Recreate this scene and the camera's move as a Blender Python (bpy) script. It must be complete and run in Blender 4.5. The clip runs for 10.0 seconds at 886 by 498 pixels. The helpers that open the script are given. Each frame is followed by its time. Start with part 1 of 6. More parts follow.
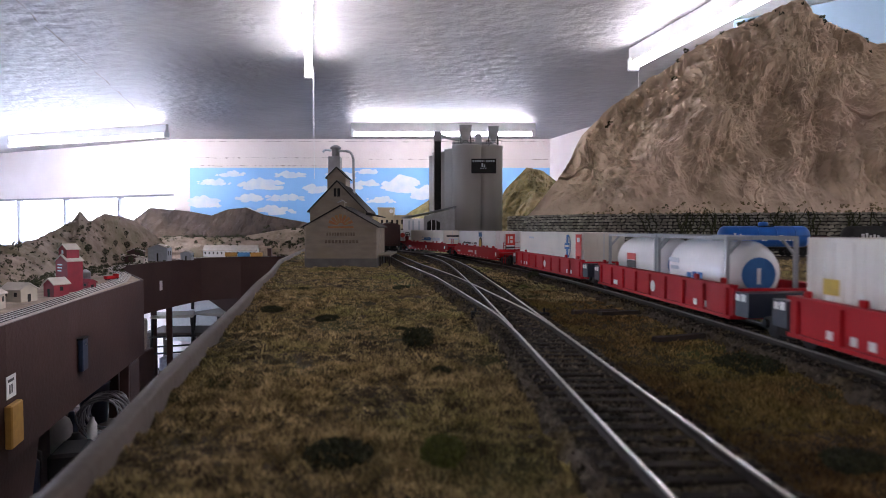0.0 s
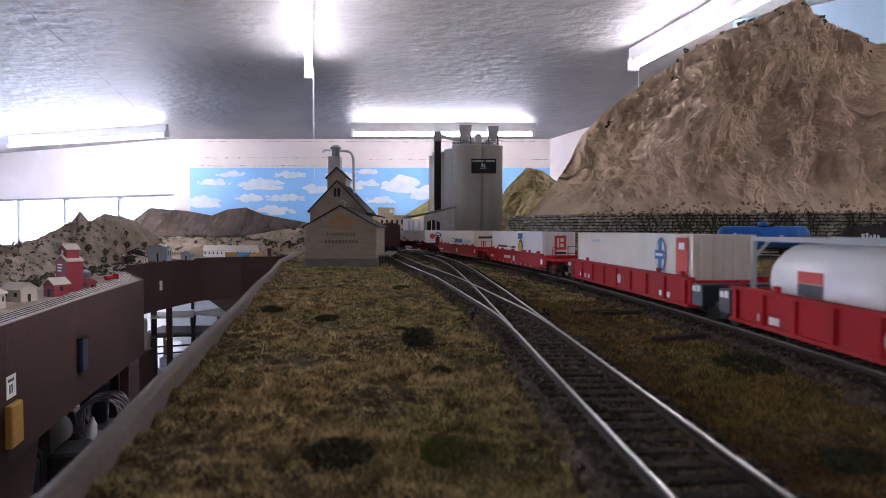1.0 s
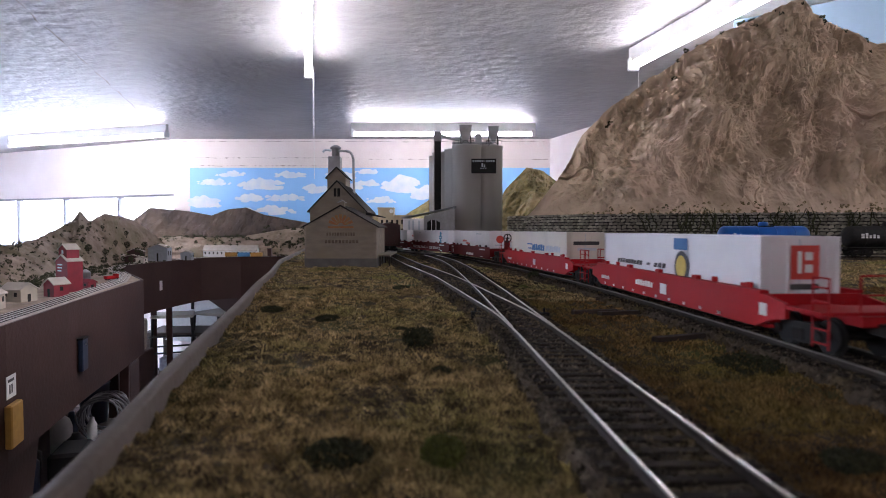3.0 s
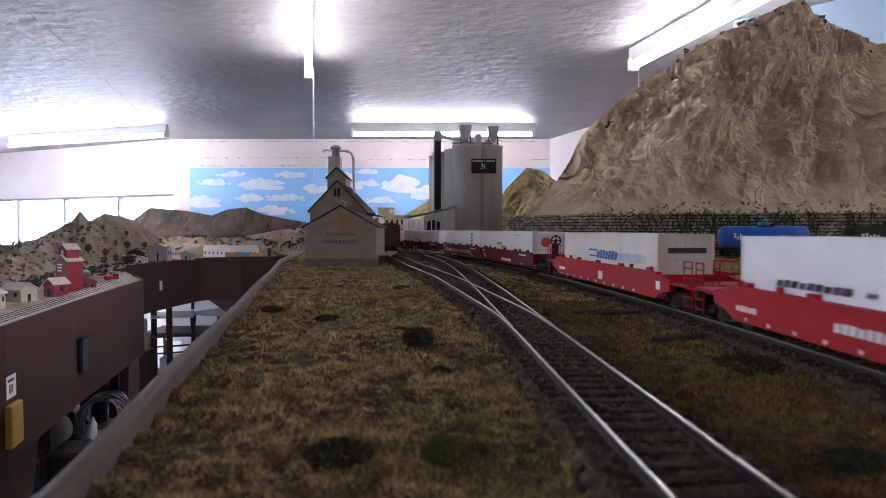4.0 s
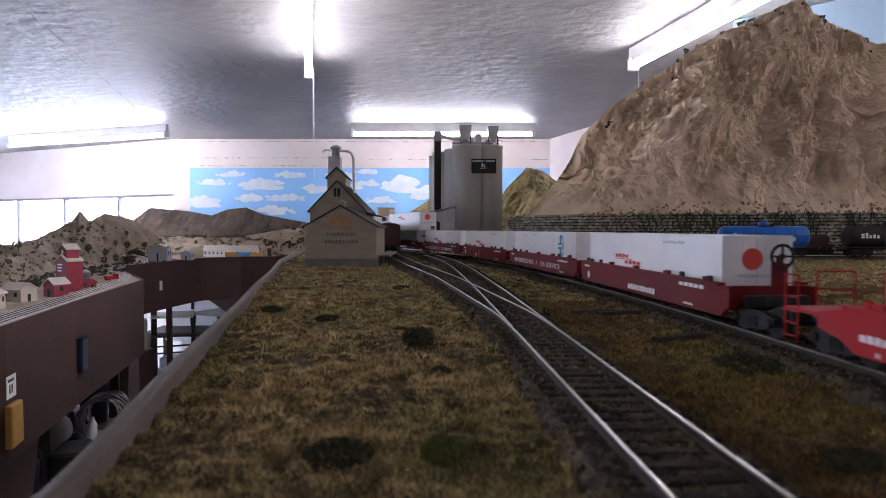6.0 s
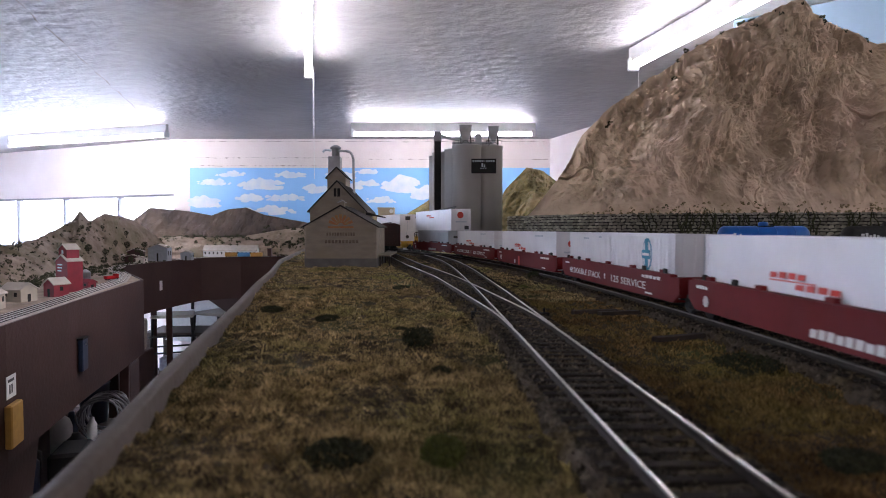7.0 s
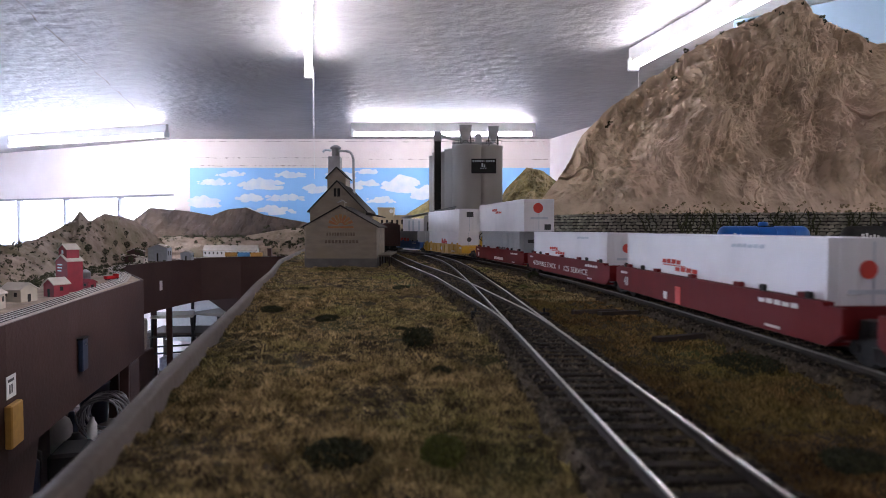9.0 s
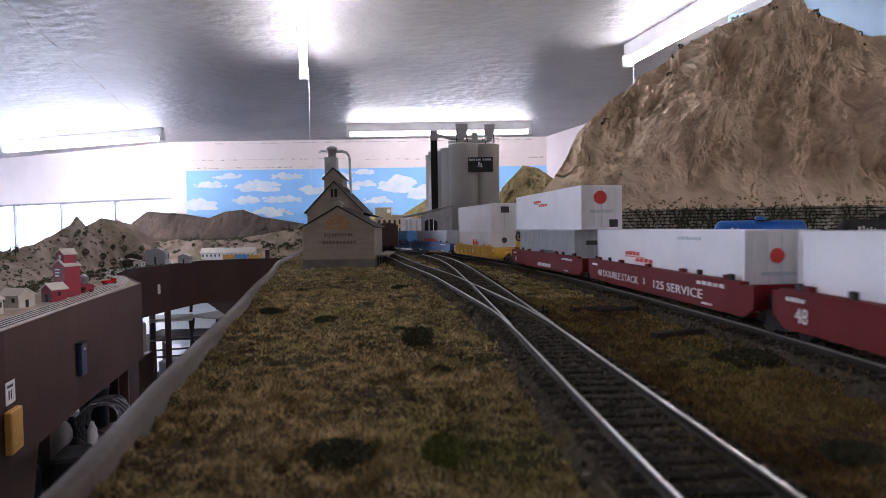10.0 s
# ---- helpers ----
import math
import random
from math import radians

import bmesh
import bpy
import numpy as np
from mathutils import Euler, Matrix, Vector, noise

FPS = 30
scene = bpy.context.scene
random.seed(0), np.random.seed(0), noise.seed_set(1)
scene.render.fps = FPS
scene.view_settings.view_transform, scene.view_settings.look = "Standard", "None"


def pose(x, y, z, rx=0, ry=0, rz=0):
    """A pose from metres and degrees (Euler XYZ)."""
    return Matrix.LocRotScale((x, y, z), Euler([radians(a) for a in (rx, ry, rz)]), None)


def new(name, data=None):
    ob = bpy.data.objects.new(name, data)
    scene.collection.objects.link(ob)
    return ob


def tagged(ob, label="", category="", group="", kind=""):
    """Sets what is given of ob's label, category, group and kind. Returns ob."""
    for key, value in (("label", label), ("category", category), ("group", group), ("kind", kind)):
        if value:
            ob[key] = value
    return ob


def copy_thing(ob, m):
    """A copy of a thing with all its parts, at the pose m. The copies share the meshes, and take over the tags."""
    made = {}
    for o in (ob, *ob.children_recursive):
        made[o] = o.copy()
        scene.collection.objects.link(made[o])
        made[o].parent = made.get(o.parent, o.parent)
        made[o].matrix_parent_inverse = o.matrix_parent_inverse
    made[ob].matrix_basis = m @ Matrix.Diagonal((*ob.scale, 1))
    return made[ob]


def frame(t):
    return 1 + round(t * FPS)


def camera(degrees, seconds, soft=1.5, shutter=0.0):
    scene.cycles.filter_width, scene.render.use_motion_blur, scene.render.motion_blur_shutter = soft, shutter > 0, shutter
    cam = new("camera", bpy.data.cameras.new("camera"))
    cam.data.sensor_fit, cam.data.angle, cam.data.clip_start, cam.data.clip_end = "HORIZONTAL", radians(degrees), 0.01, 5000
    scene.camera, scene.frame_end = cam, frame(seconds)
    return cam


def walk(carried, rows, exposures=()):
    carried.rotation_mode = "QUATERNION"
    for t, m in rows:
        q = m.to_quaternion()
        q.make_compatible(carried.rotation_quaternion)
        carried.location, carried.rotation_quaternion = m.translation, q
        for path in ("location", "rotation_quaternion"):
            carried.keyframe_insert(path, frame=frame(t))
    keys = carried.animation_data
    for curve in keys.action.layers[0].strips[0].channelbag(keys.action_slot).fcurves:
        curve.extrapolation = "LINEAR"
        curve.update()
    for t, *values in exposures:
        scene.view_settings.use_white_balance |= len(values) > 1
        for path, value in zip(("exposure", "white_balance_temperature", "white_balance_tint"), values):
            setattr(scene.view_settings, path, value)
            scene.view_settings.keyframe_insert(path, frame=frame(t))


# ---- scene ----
cam = camera(70, 10.0, soft=0.8, shutter=0.35)
EYE_Z = 0.0435
walk(cam, [(0.0, pose(0, 0, EYE_Z, 88.16, 0, 0)), (9.2, pose(0, 0, EYE_Z, 88.16, 0, 0)),
           (9.5, pose(0, 0, EYE_Z, 88.16, 0.1, -0.03)), (9.8, pose(0, 0, EYE_Z, 88.12, 0.5, -0.13)), (10.0, pose(0, 0, EYE_Z, 88.08, 0.87, -0.22))],
     exposures=[(0.0, 0.84), (10.0, 0.84)])
cam.data.dof.use_dof = True
cam.data.dof.focus_distance = 0.9
cam.data.dof.aperture_fstop = 34.0

# ---- world and light ----
world = bpy.data.worlds.new("world")
scene.world = world
world.use_nodes = True
wn = world.node_tree.nodes
sky = wn.new("ShaderNodeTexSky")
sky.sky_type, sky.sun_disc = "NISHITA", False
sky.sun_elevation, sky.sun_rotation = radians(35), radians(-50)
world.node_tree.links.new(sky.outputs[0], wn["Background"].inputs[0])
wn["Background"].inputs[1].default_value = 0.12


# ---- materials ----
def surf(name, c1, c2=None, scale=40.0, rough=0.6, metal=0.0, bump=0.0, bscale=None, c3=None, scale2=None, spec=0.5,
         island=0.0, per_object=0.0, stretch=(1, 1, 1), streak=None):
    """Principled surface with colour varied at two scales, fine relief and wear."""
    m = bpy.data.materials.new(name)
    m.use_nodes = True
    n, l = m.node_tree.nodes, m.node_tree.links
    p = n["Principled BSDF"]
    p.inputs["Metallic"].default_value = metal
    p.inputs["Roughness"].default_value = rough
    p.inputs["Specular IOR Level"].default_value = spec
    tc = n.new("ShaderNodeTexCoord")
    mp = n.new("ShaderNodeMapping")
    mp.inputs["Scale"].default_value = stretch
    l.new(tc.outputs["Object"], mp.inputs[0])
    c2 = c2 or tuple(v * 0.8 for v in c1)
    n1 = n.new("ShaderNodeTexNoise")
    n1.inputs["Scale"].default_value, n1.inputs["Detail"].default_value = scale, 6
    l.new(mp.outputs[0], n1.inputs["Vector"])
    r1 = n.new("ShaderNodeValToRGB")
    r1.color_ramp.elements[0].position, r1.color_ramp.elements[1].position = 0.35, 0.65
    r1.color_ramp.elements[0].color, r1.color_ramp.elements[1].color = (*c1, 1), (*c2, 1)
    l.new(n1.outputs[0], r1.inputs[0])
    out = r1.outputs[0]
    if c3:
        n2 = n.new("ShaderNodeTexNoise")
        n2.inputs["Scale"].default_value, n2.inputs["Detail"].default_value = scale2 or scale * 0.2, 4
        l.new(mp.outputs[0], n2.inputs["Vector"])
        r2 = n.new("ShaderNodeValToRGB")
        r2.color_ramp.elements[0].position, r2.color_ramp.elements[1].position = 0.48, 0.68
        l.new(n2.outputs[0], r2.inputs[0])
        mx = n.new("ShaderNodeMix")
        mx.data_type = "RGBA"
        l.new(r2.outputs[0], mx.inputs[0])
        l.new(out, mx.inputs[6])
        mx.inputs[7].default_value = (*c3, 1)
        out = mx.outputs[2]
    if island or per_object:
        g = n.new("ShaderNodeNewGeometry") if island else n.new("ShaderNodeObjectInfo")
        mr = n.new("ShaderNodeMapRange")
        k = island or per_object
        mr.inputs[3].default_value, mr.inputs[4].default_value = 1 - k, 1 + k
        l.new(g.outputs["Random Per Island" if island else "Random"], mr.inputs[0])
        hs = n.new("ShaderNodeHueSaturation")
        l.new(mr.outputs[0], hs.inputs["Value"])
        l.new(out, hs.inputs["Color"])
        out = hs.outputs[0]
    l.new(out, p.inputs["Base Color"])
    if bump:
        nb = n.new("ShaderNodeTexNoise")
        nb.inputs["Scale"].default_value, nb.inputs["Detail"].default_value = bscale or scale * 2, 8
        l.new(mp.outputs[0], nb.inputs["Vector"])
        b = n.new("ShaderNodeBump")
        b.inputs["Strength"].default_value, b.inputs["Distance"].default_value = min(1.0, bump), 1.0 / (bscale or scale * 2)
        l.new(nb.outputs[0], b.inputs["Height"])
        l.new(b.outputs[0], p.inputs["Normal"])
    return m


def glow(name, colour, strength):
    m = bpy.data.materials.new(name)
    m.use_nodes = True
    p = m.node_tree.nodes["Principled BSDF"]
    p.inputs["Base Color"].default_value = (*colour, 1)
    p.inputs["Emission Color"].default_value = (*colour, 1)
    p.inputs["Emission Strength"].default_value = strength
    return m


def glass(name):
    m = bpy.data.materials.new(name)
    m.use_nodes = True
    p = m.node_tree.nodes["Principled BSDF"]
    p.inputs["Transmission Weight"].default_value, p.inputs["Roughness"].default_value = 1.0, 0.02
    return m


M = dict(
    wall=surf("wall_paint", (0.78, 0.70, 0.68), (0.72, 0.64, 0.62), 3, 0.6, bump=0.15, bscale=60, c3=(0.66, 0.58, 0.56), scale2=1.2),
    ceil=surf("ceiling_gloss_paint", (0.37, 0.365, 0.365), (0.31, 0.305, 0.315), 2.5, 0.46, bump=0.24, bscale=18, c3=(0.27, 0.262, 0.262), scale2=0.9, spec=0.42),
    floor=surf("floor_boards", (0.32, 0.27, 0.24), (0.22, 0.18, 0.16), 6, 0.5, c3=(0.12, 0.1, 0.09), scale2=2, stretch=(1, 6, 1)),
    sky=surf("backdrop_sky_paint", (0.22, 0.50, 0.86), (0.28, 0.56, 0.90), 1.5, 0.7, c3=(0.34, 0.60, 0.90), scale2=0.7),
    cloud=surf("cloud_paint", (0.74, 0.76, 0.80), (0.60, 0.69, 0.82), 12, 0.8),
    # white frames coloured grey, their backlit shade put into the paint
    frame=surf("backlit_frame_grey", (0.30, 0.29, 0.30), (0.24, 0.23, 0.24), 30, 0.5),
    fascia=surf("fascia_brown_paint", (0.040, 0.016, 0.012), (0.032, 0.013, 0.010), 9, 0.6, bump=0.1, bscale=80, spec=0.3, c3=(0.048, 0.021, 0.016), scale2=2),
    grassbed=surf("turf_scatter", (0.10, 0.072, 0.038), (0.045, 0.032, 0.018), 160, 0.95, bump=0.8, bscale=900, c3=(0.10, 0.11, 0.035), scale2=14),
    blade=surf("static_grass", (0.57, 0.432, 0.222), (0.225, 0.168, 0.078), 110, 0.9, c3=(0.31, 0.285, 0.11), scale2=12, island=0.8, spec=0.2),
    blade_brown=surf("rust_static_grass", (0.31, 0.195, 0.082), (0.12, 0.076, 0.032), 110, 0.9, c3=(0.25, 0.20, 0.07), scale2=16, island=0.75, spec=0.2),
    bush=surf("ground_foam_bush", (0.032, 0.036, 0.014), (0.052, 0.052, 0.021), 300, 0.95, bump=0.6, bscale=900, island=0.4),
    green=surf("bright_turf", (0.12, 0.13, 0.03), (0.085, 0.10, 0.022), 200, 0.95, island=0.4),
    lip=surf("edge_strip_worn_paint", (0.115, 0.088, 0.072), (0.08, 0.062, 0.05), 60, 0.7, spec=0.2, c3=(0.12, 0.098, 0.084), scale2=18, bump=0.15, bscale=300),
    ballast=surf("ballast_grey", (0.135, 0.112, 0.085), (0.062, 0.052, 0.042), 420, 0.95, island=0.6, spec=0.2, c3=(0.15, 0.115, 0.06), scale2=45, bump=0.5, bscale=900),
    tie=surf("tie_dark_plastic", (0.026, 0.021, 0.017), (0.042, 0.034, 0.027), 300, 0.9, spec=0.2, per_object=0.3),
    railworn=surf("rail_head_dull", (0.24, 0.22, 0.20), (0.16, 0.145, 0.13), 90, 0.6, 0.6),
    rail=surf("rail_nickel_silver", (0.62, 0.60, 0.56), (0.50, 0.47, 0.42), 90, 0.36, 1.0),
    railside=surf("rail_web_weathered", (0.034, 0.025, 0.02), (0.022, 0.016, 0.013), 200, 0.75, 0.1),
    rock=surf("plaster_rock", (0.55, 0.43, 0.31), (0.42, 0.32, 0.23), 18, 0.95, bump=0.5, bscale=520, c3=(0.60, 0.465, 0.36), scale2=4.0, stretch=(1.3, 1, 0.7), spec=0.15),
    hill=surf("turf_hill", (0.23, 0.18, 0.075), (0.11, 0.095, 0.04), 40, 0.95, bump=0.8, bscale=160, c3=(0.30, 0.235, 0.13), scale2=9),
    farhill=surf("far_scenery_earth", (0.32, 0.25, 0.19), (0.225, 0.172, 0.13), 14, 0.95, bump=0.6, bscale=50, c3=(0.17, 0.14, 0.085), scale2=5),
    cliff=surf("dark_cliff", (0.095, 0.068, 0.055), (0.055, 0.04, 0.034), 9, 0.9, bump=0.7, bscale=40, c3=(0.13, 0.095, 0.065), scale2=3, stretch=(1, 1, 0.25)),
    stone=surf("retaining_stone", (0.34, 0.32, 0.255), (0.21, 0.20, 0.165), 120, 0.9, bump=0.5, bscale=500, island=0.4),
    stone_part=surf("retaining_stone_piece", (0.34, 0.32, 0.255), (0.21, 0.20, 0.165), 120, 0.9, bump=0.5, bscale=500, per_object=0.45),
    mortar=surf("wall_joint_dark", (0.035, 0.033, 0.030), (0.025, 0.024, 0.02), 100, 0.95),
    silo=surf("silo_grey_concrete", (0.66, 0.65, 0.64), (0.60, 0.59, 0.58), 25, 0.45, c3=(0.48, 0.47, 0.46), scale2=7, stretch=(1, 1, 0.15)),
    steel=surf("grey_sheet_metal", (0.34, 0.34, 0.355), (0.27, 0.27, 0.28), 90, 0.5, 0.2),
    dark=surf("blackened_metal", (0.013, 0.013, 0.014), (0.022, 0.020, 0.018), 200, 0.6, 0.0, spec=0.22),
    clap=surf("grey_clapboard_paint", (0.27, 0.228, 0.178), (0.21, 0.178, 0.14), 60, 0.7, c3=(0.235, 0.19, 0.13), scale2=20, stretch=(1, 1, 3)),
    roof=surf("dark_shingle_roof", (0.026, 0.024, 0.024), (0.018, 0.017, 0.017), 90, 0.9, spec=0.2, bump=0.3, bscale=400),
    faded=surf("faded_orange_sign", (0.42, 0.15, 0.06), (0.36, 0.22, 0.10), 200, 0.8),
    fadedtext=surf("faded_dark_lettering", (0.12, 0.085, 0.065), (0.20, 0.16, 0.12), 300, 0.8),
    boxcar=surf("boxcar_oxide_red", (0.060, 0.018, 0.016), (0.042, 0.014, 0.013), 90, 0.5),
    red=surf("train_bright_red", (0.40, 0.010, 0.016), (0.35, 0.009, 0.014), 90, 0.55, spec=0.12, c3=(0.34, 0.016, 0.02), scale2=25),
    brown=surf("train_oxide_red", (0.145, 0.010, 0.011), (0.120, 0.009, 0.010), 90, 0.55, spec=0.10, c3=(0.13, 0.018, 0.02), scale2=25),
    yellow=surf("train_yellow", (0.62, 0.36, 0.03), (0.54, 0.31, 0.03), 90, 0.42),
    blue=surf("train_blue", (0.030, 0.11, 0.34), (0.025, 0.09, 0.28), 90, 0.4),
    navy=surf("train_navy", (0.010, 0.014, 0.028), (0.014, 0.019, 0.034), 120, 0.45),
    white=surf("container_white", (0.78, 0.78, 0.80), (0.72, 0.72, 0.75), 60, 0.38, c3=(0.68, 0.68, 0.70), scale2=16),
    cream=surf("container_cream", (0.70, 0.66, 0.58), (0.64, 0.60, 0.53), 60, 0.42, c3=(0.58, 0.55, 0.48), scale2=16),
    grey=surf("container_grey", (0.34, 0.36, 0.38), (0.29, 0.31, 0.33), 60, 0.42),
    cblue=surf("container_blue", (0.10, 0.30, 0.62), (0.08, 0.26, 0.55), 60, 0.4),
    tankblue=surf("tank_car_blue", (0.018, 0.14, 0.52), (0.015, 0.11, 0.44), 60, 0.3),
    tankwhite=surf("tank_shell_white", (0.80, 0.80, 0.80), (0.74, 0.74, 0.74), 60, 0.3),
    inkwhite=surf("white_lettering", (0.75, 0.75, 0.74), (0.68, 0.68, 0.67), 200, 0.6),
    inkblack=surf("black_lettering", (0.025, 0.025, 0.03), (0.05, 0.05, 0.05), 200, 0.6),
    inkblue=surf("blue_lettering", (0.02, 0.12, 0.33), (0.03, 0.15, 0.38), 200, 0.6),
    inkcyan=surf("teal_lettering", (0.02, 0.22, 0.36), (0.03, 0.25, 0.40), 200, 0.6),
    inkred=surf("red_lettering", (0.60, 0.05, 0.03), (0.52, 0.05, 0.04), 200, 0.6),
    inkpale=surf("pale_lettering", (0.50, 0.55, 0.60), (0.45, 0.50, 0.56), 200, 0.6),
    inkyellow=surf("gold_emblem", (0.60, 0.42, 0.05), (0.5, 0.35, 0.05), 200, 0.6),
    wood=surf("weathered_plank", (0.055, 0.038, 0.028), (0.035, 0.025, 0.02), 120, 0.8, stretch=(1, 6, 1)),
    barn=surf("elevator_red", (0.22, 0.012, 0.026), (0.17, 0.010, 0.021), 40, 0.6),
    tanroof=surf("tan_roof", (0.40, 0.35, 0.30), (0.34, 0.30, 0.26), 40, 0.7),
    beige=surf("beige_stucco", (0.42, 0.35, 0.25), (0.36, 0.30, 0.21), 40, 0.8),
    tanwall=surf("tan_house_wall", (0.42, 0.37, 0.30), (0.36, 0.32, 0.26), 40, 0.8),
    lampwhite=surf("lamp_enamel", (0.80, 0.80, 0.80), (0.74, 0.74, 0.74), 20, 0.4),
    tube=glow("fluorescent_tube", (0.96, 0.905, 1.0), 42.0),
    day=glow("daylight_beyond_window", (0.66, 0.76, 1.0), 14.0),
    glass=glass("window_glass"),
    cable=surf("cable_grey", (0.25, 0.25, 0.27), (0.18, 0.18, 0.2), 60, 0.5),
    bluebin=surf("blue_plastic", (0.014, 0.03, 0.065), (0.010, 0.022, 0.05), 60, 0.4),
    paper=surf("white_paper", (0.74, 0.74, 0.74), (0.68, 0.68, 0.68), 60, 0.7),
    ochre=surf("ochre_wood", (0.50, 0.28, 0.06), (0.42, 0.23, 0.05), 60, 0.6),
)


# ---- mesh helpers ----
def box(bm, x0, x1, y0, y1, z0, z1, m=0):
    c = [bm.verts.new((x, y, z)) for z in (z0, z1) for x, y in ((x0, y0), (x1, y0), (x1, y1), (x0, y1))]
    for f in ((3, 2, 1, 0), (4, 5, 6, 7), (0, 1, 5, 4), (1, 2, 6, 5), (2, 3, 7, 6), (3, 0, 4, 7)):
        bm.faces.new([c[i] for i in f]).material_index = m
    return c


def bevel(bm, w, seg=1):
    bmesh.ops.bevel(bm, geom=bm.edges[:], offset=w, segments=seg, affect="EDGES", profile=0.6)
    return bm


def rbox(x0, x1, y0, y1, z0, z1, w):
    bm = bmesh.new()
    box(bm, x0, x1, y0, y1, z0, z1)
    return bevel(bm, w) if w else bm


def prism(bm, pts, a0, a1, axis="y"):
    """Extrude a closed outline. axis y: outline in x,z; axis x: outline in y,z; axis z: outline in x,y."""
    put = {"y": lambda u, v, a: (u, a, v), "x": lambda u, v, a: (a, u, v), "z": lambda u, v, a: (u, v, a)}[axis]
    r0 = [bm.verts.new(put(u, v, a0)) for u, v in pts]
    r1 = [bm.verts.new(put(u, v, a1)) for u, v in pts]
    fs = [bm.faces.new(r0), bm.faces.new(r1[::-1])]
    for i in range(len(pts)):
        j = (i + 1) % len(pts)
        fs.append(bm.faces.new((r0[j], r0[i], r1[i], r1[j])))
    bmesh.ops.recalc_face_normals(bm, faces=fs)


def rod(bm, a, b, r, seg=8, r2=None):
    """A straight round rod, or a cone, from a to b."""
    a, b = Vector(a), Vector(b)
    q = (b - a).to_track_quat("Z", "Y")
    r2 = r if r2 is None else r2
    ra = [bm.verts.new(a + q @ Vector((r * math.cos(t), r * math.sin(t), 0))) for t in (2 * math.pi * i / seg for i in range(seg))]
    rb = [bm.verts.new(b + q @ Vector((r2 * math.cos(t), r2 * math.sin(t), 0))) for t in (2 * math.pi * i / seg for i in range(seg))]
    bm.faces.new(ra[::-1]), bm.faces.new(rb)
    for i in range(seg):
        f = bm.faces.new((ra[i], ra[(i + 1) % seg], rb[(i + 1) % seg], rb[i]))
        f.smooth = seg > 6


def tube(bm, pts, r, seg=8):
    for a, b in zip(pts, pts[1:]):
        rod(bm, a, b, r, seg)


def lathe(bm, prof, seg=32, cx=0.0, cy=0.0):
    """Turn a profile of (radius, height) round the upright through cx, cy."""
    rings = [[bm.verts.new((cx + r * math.cos(2 * math.pi * i / seg), cy + r * math.sin(2 * math.pi * i / seg), z)) for i in range(seg)] for r, z in prof]
    for a, b in zip(rings, rings[1:]):
        for i in range(seg):
            bm.faces.new((a[i], a[(i + 1) % seg], b[(i + 1) % seg], b[i])).smooth = True
    bm.faces.new(rings[0][::-1]), bm.faces.new(rings[-1])


def obj(name, bm, material, m=None):
    me = bpy.data.meshes.new(name)
    bm.to_mesh(me)
    bm.free()
    for x in material if isinstance(material, (list, tuple)) else [material]:
        me.materials.append(x)
    ob = new(name, me)
    if m is not None:
        ob.matrix_world = m
    return ob


def part(name, bm, material, parent, label="", m=None):
    ob = obj(name, bm, material)
    ob.parent = parent
    if m is not None:
        ob.matrix_local = m
    return tagged(ob, label)


def share(name, me, parent, m):
    """One more object on the mesh me."""
    ob = new(name, me)
    ob.parent = parent
    ob.matrix_local = m
    return ob


def letters(name, text, size, material, parent, m, label="", width=None):
    """Raised lettering in the built-in font, facing local -y after m."""
    cu = bpy.data.curves.new(name, "FONT")
    cu.body, cu.size, cu.extrude, cu.resolution_u = text, size, 0.00006, 2
    tmp = bpy.data.objects.new(name, cu)
    me = bpy.data.meshes.new_from_object(tmp)
    bpy.data.objects.remove(tmp)
    me.transform(Matrix.Rotation(radians(90), 4, "X"))
    if width:
        xs = [v.co.x for v in me.vertices]
        k = width / (max(xs) - min(xs))
        me.transform(Matrix.Diagonal((k, 1, 1, 1)))
    me.materials.clear()
    me.materials.append(material)
    ob = new(name, me)
    ob.parent = parent
    ob.matrix_local = m
    return tagged(ob, label)


def fbm(p, octaves=5, rough=0.55):
    a, s, f = 0.0, 1.0, 1.0
    for _ in range(octaves):
        a += s * noise.noise(Vector(p) * f)
        s *= rough
        f *= 2.07
    return a


def spline(ctrl, step=0.004):
    """A smooth path through plan points, resampled at even steps; rows of x, y, and unit tangents."""
    c = np.array(ctrl, float)
    d = np.r_[0, np.cumsum(np.hypot(*np.diff(c, axis=0).T))]
    s = np.arange(0, d[-1], 0.002)
    p = np.stack([np.interp(s, d, c[:, i]) for i in (0, 1)], 1)
    k = np.hanning(41)
    k /= k.sum()
    p = np.stack([np.convolve(np.pad(p[:, i], 20, mode="edge"), k, "valid") for i in (0, 1)], 1)[25:-25]
    s = np.r_[0, np.cumsum(np.hypot(*np.diff(p, axis=0).T))]
    e = np.arange(0, s[-1], step)
    q = np.stack([np.interp(e, s, p[:, i]) for i in (0, 1)], 1)
    t = np.gradient(q, axis=0)
    return q, t / np.hypot(*t.T)[:, None], e


MAIN = spline([(.13, -3.2), (.13, -1.5), (.129, -.6), (.127, -.2), (.1245, .1), (.123, .18), (.1205, .24), (.112, .362), (.1005, .472),
               (.0745, .636), (.047, .77), (.0155, .90), (-.030, 1.015), (-.073, 1.125), (-.12, 1.24), (-.165, 1.37), (-.20, 1.52), (-.235, 1.7),
               (-.29, 2.0), (-.38, 2.5), (-.47, 3.0), (-.52, 3.4)])



def on_main(s):
    q, t, e = MAIN
    return Vector((np.interp(s, e, q[:, 0]), np.interp(s, e, q[:, 1]), 0))


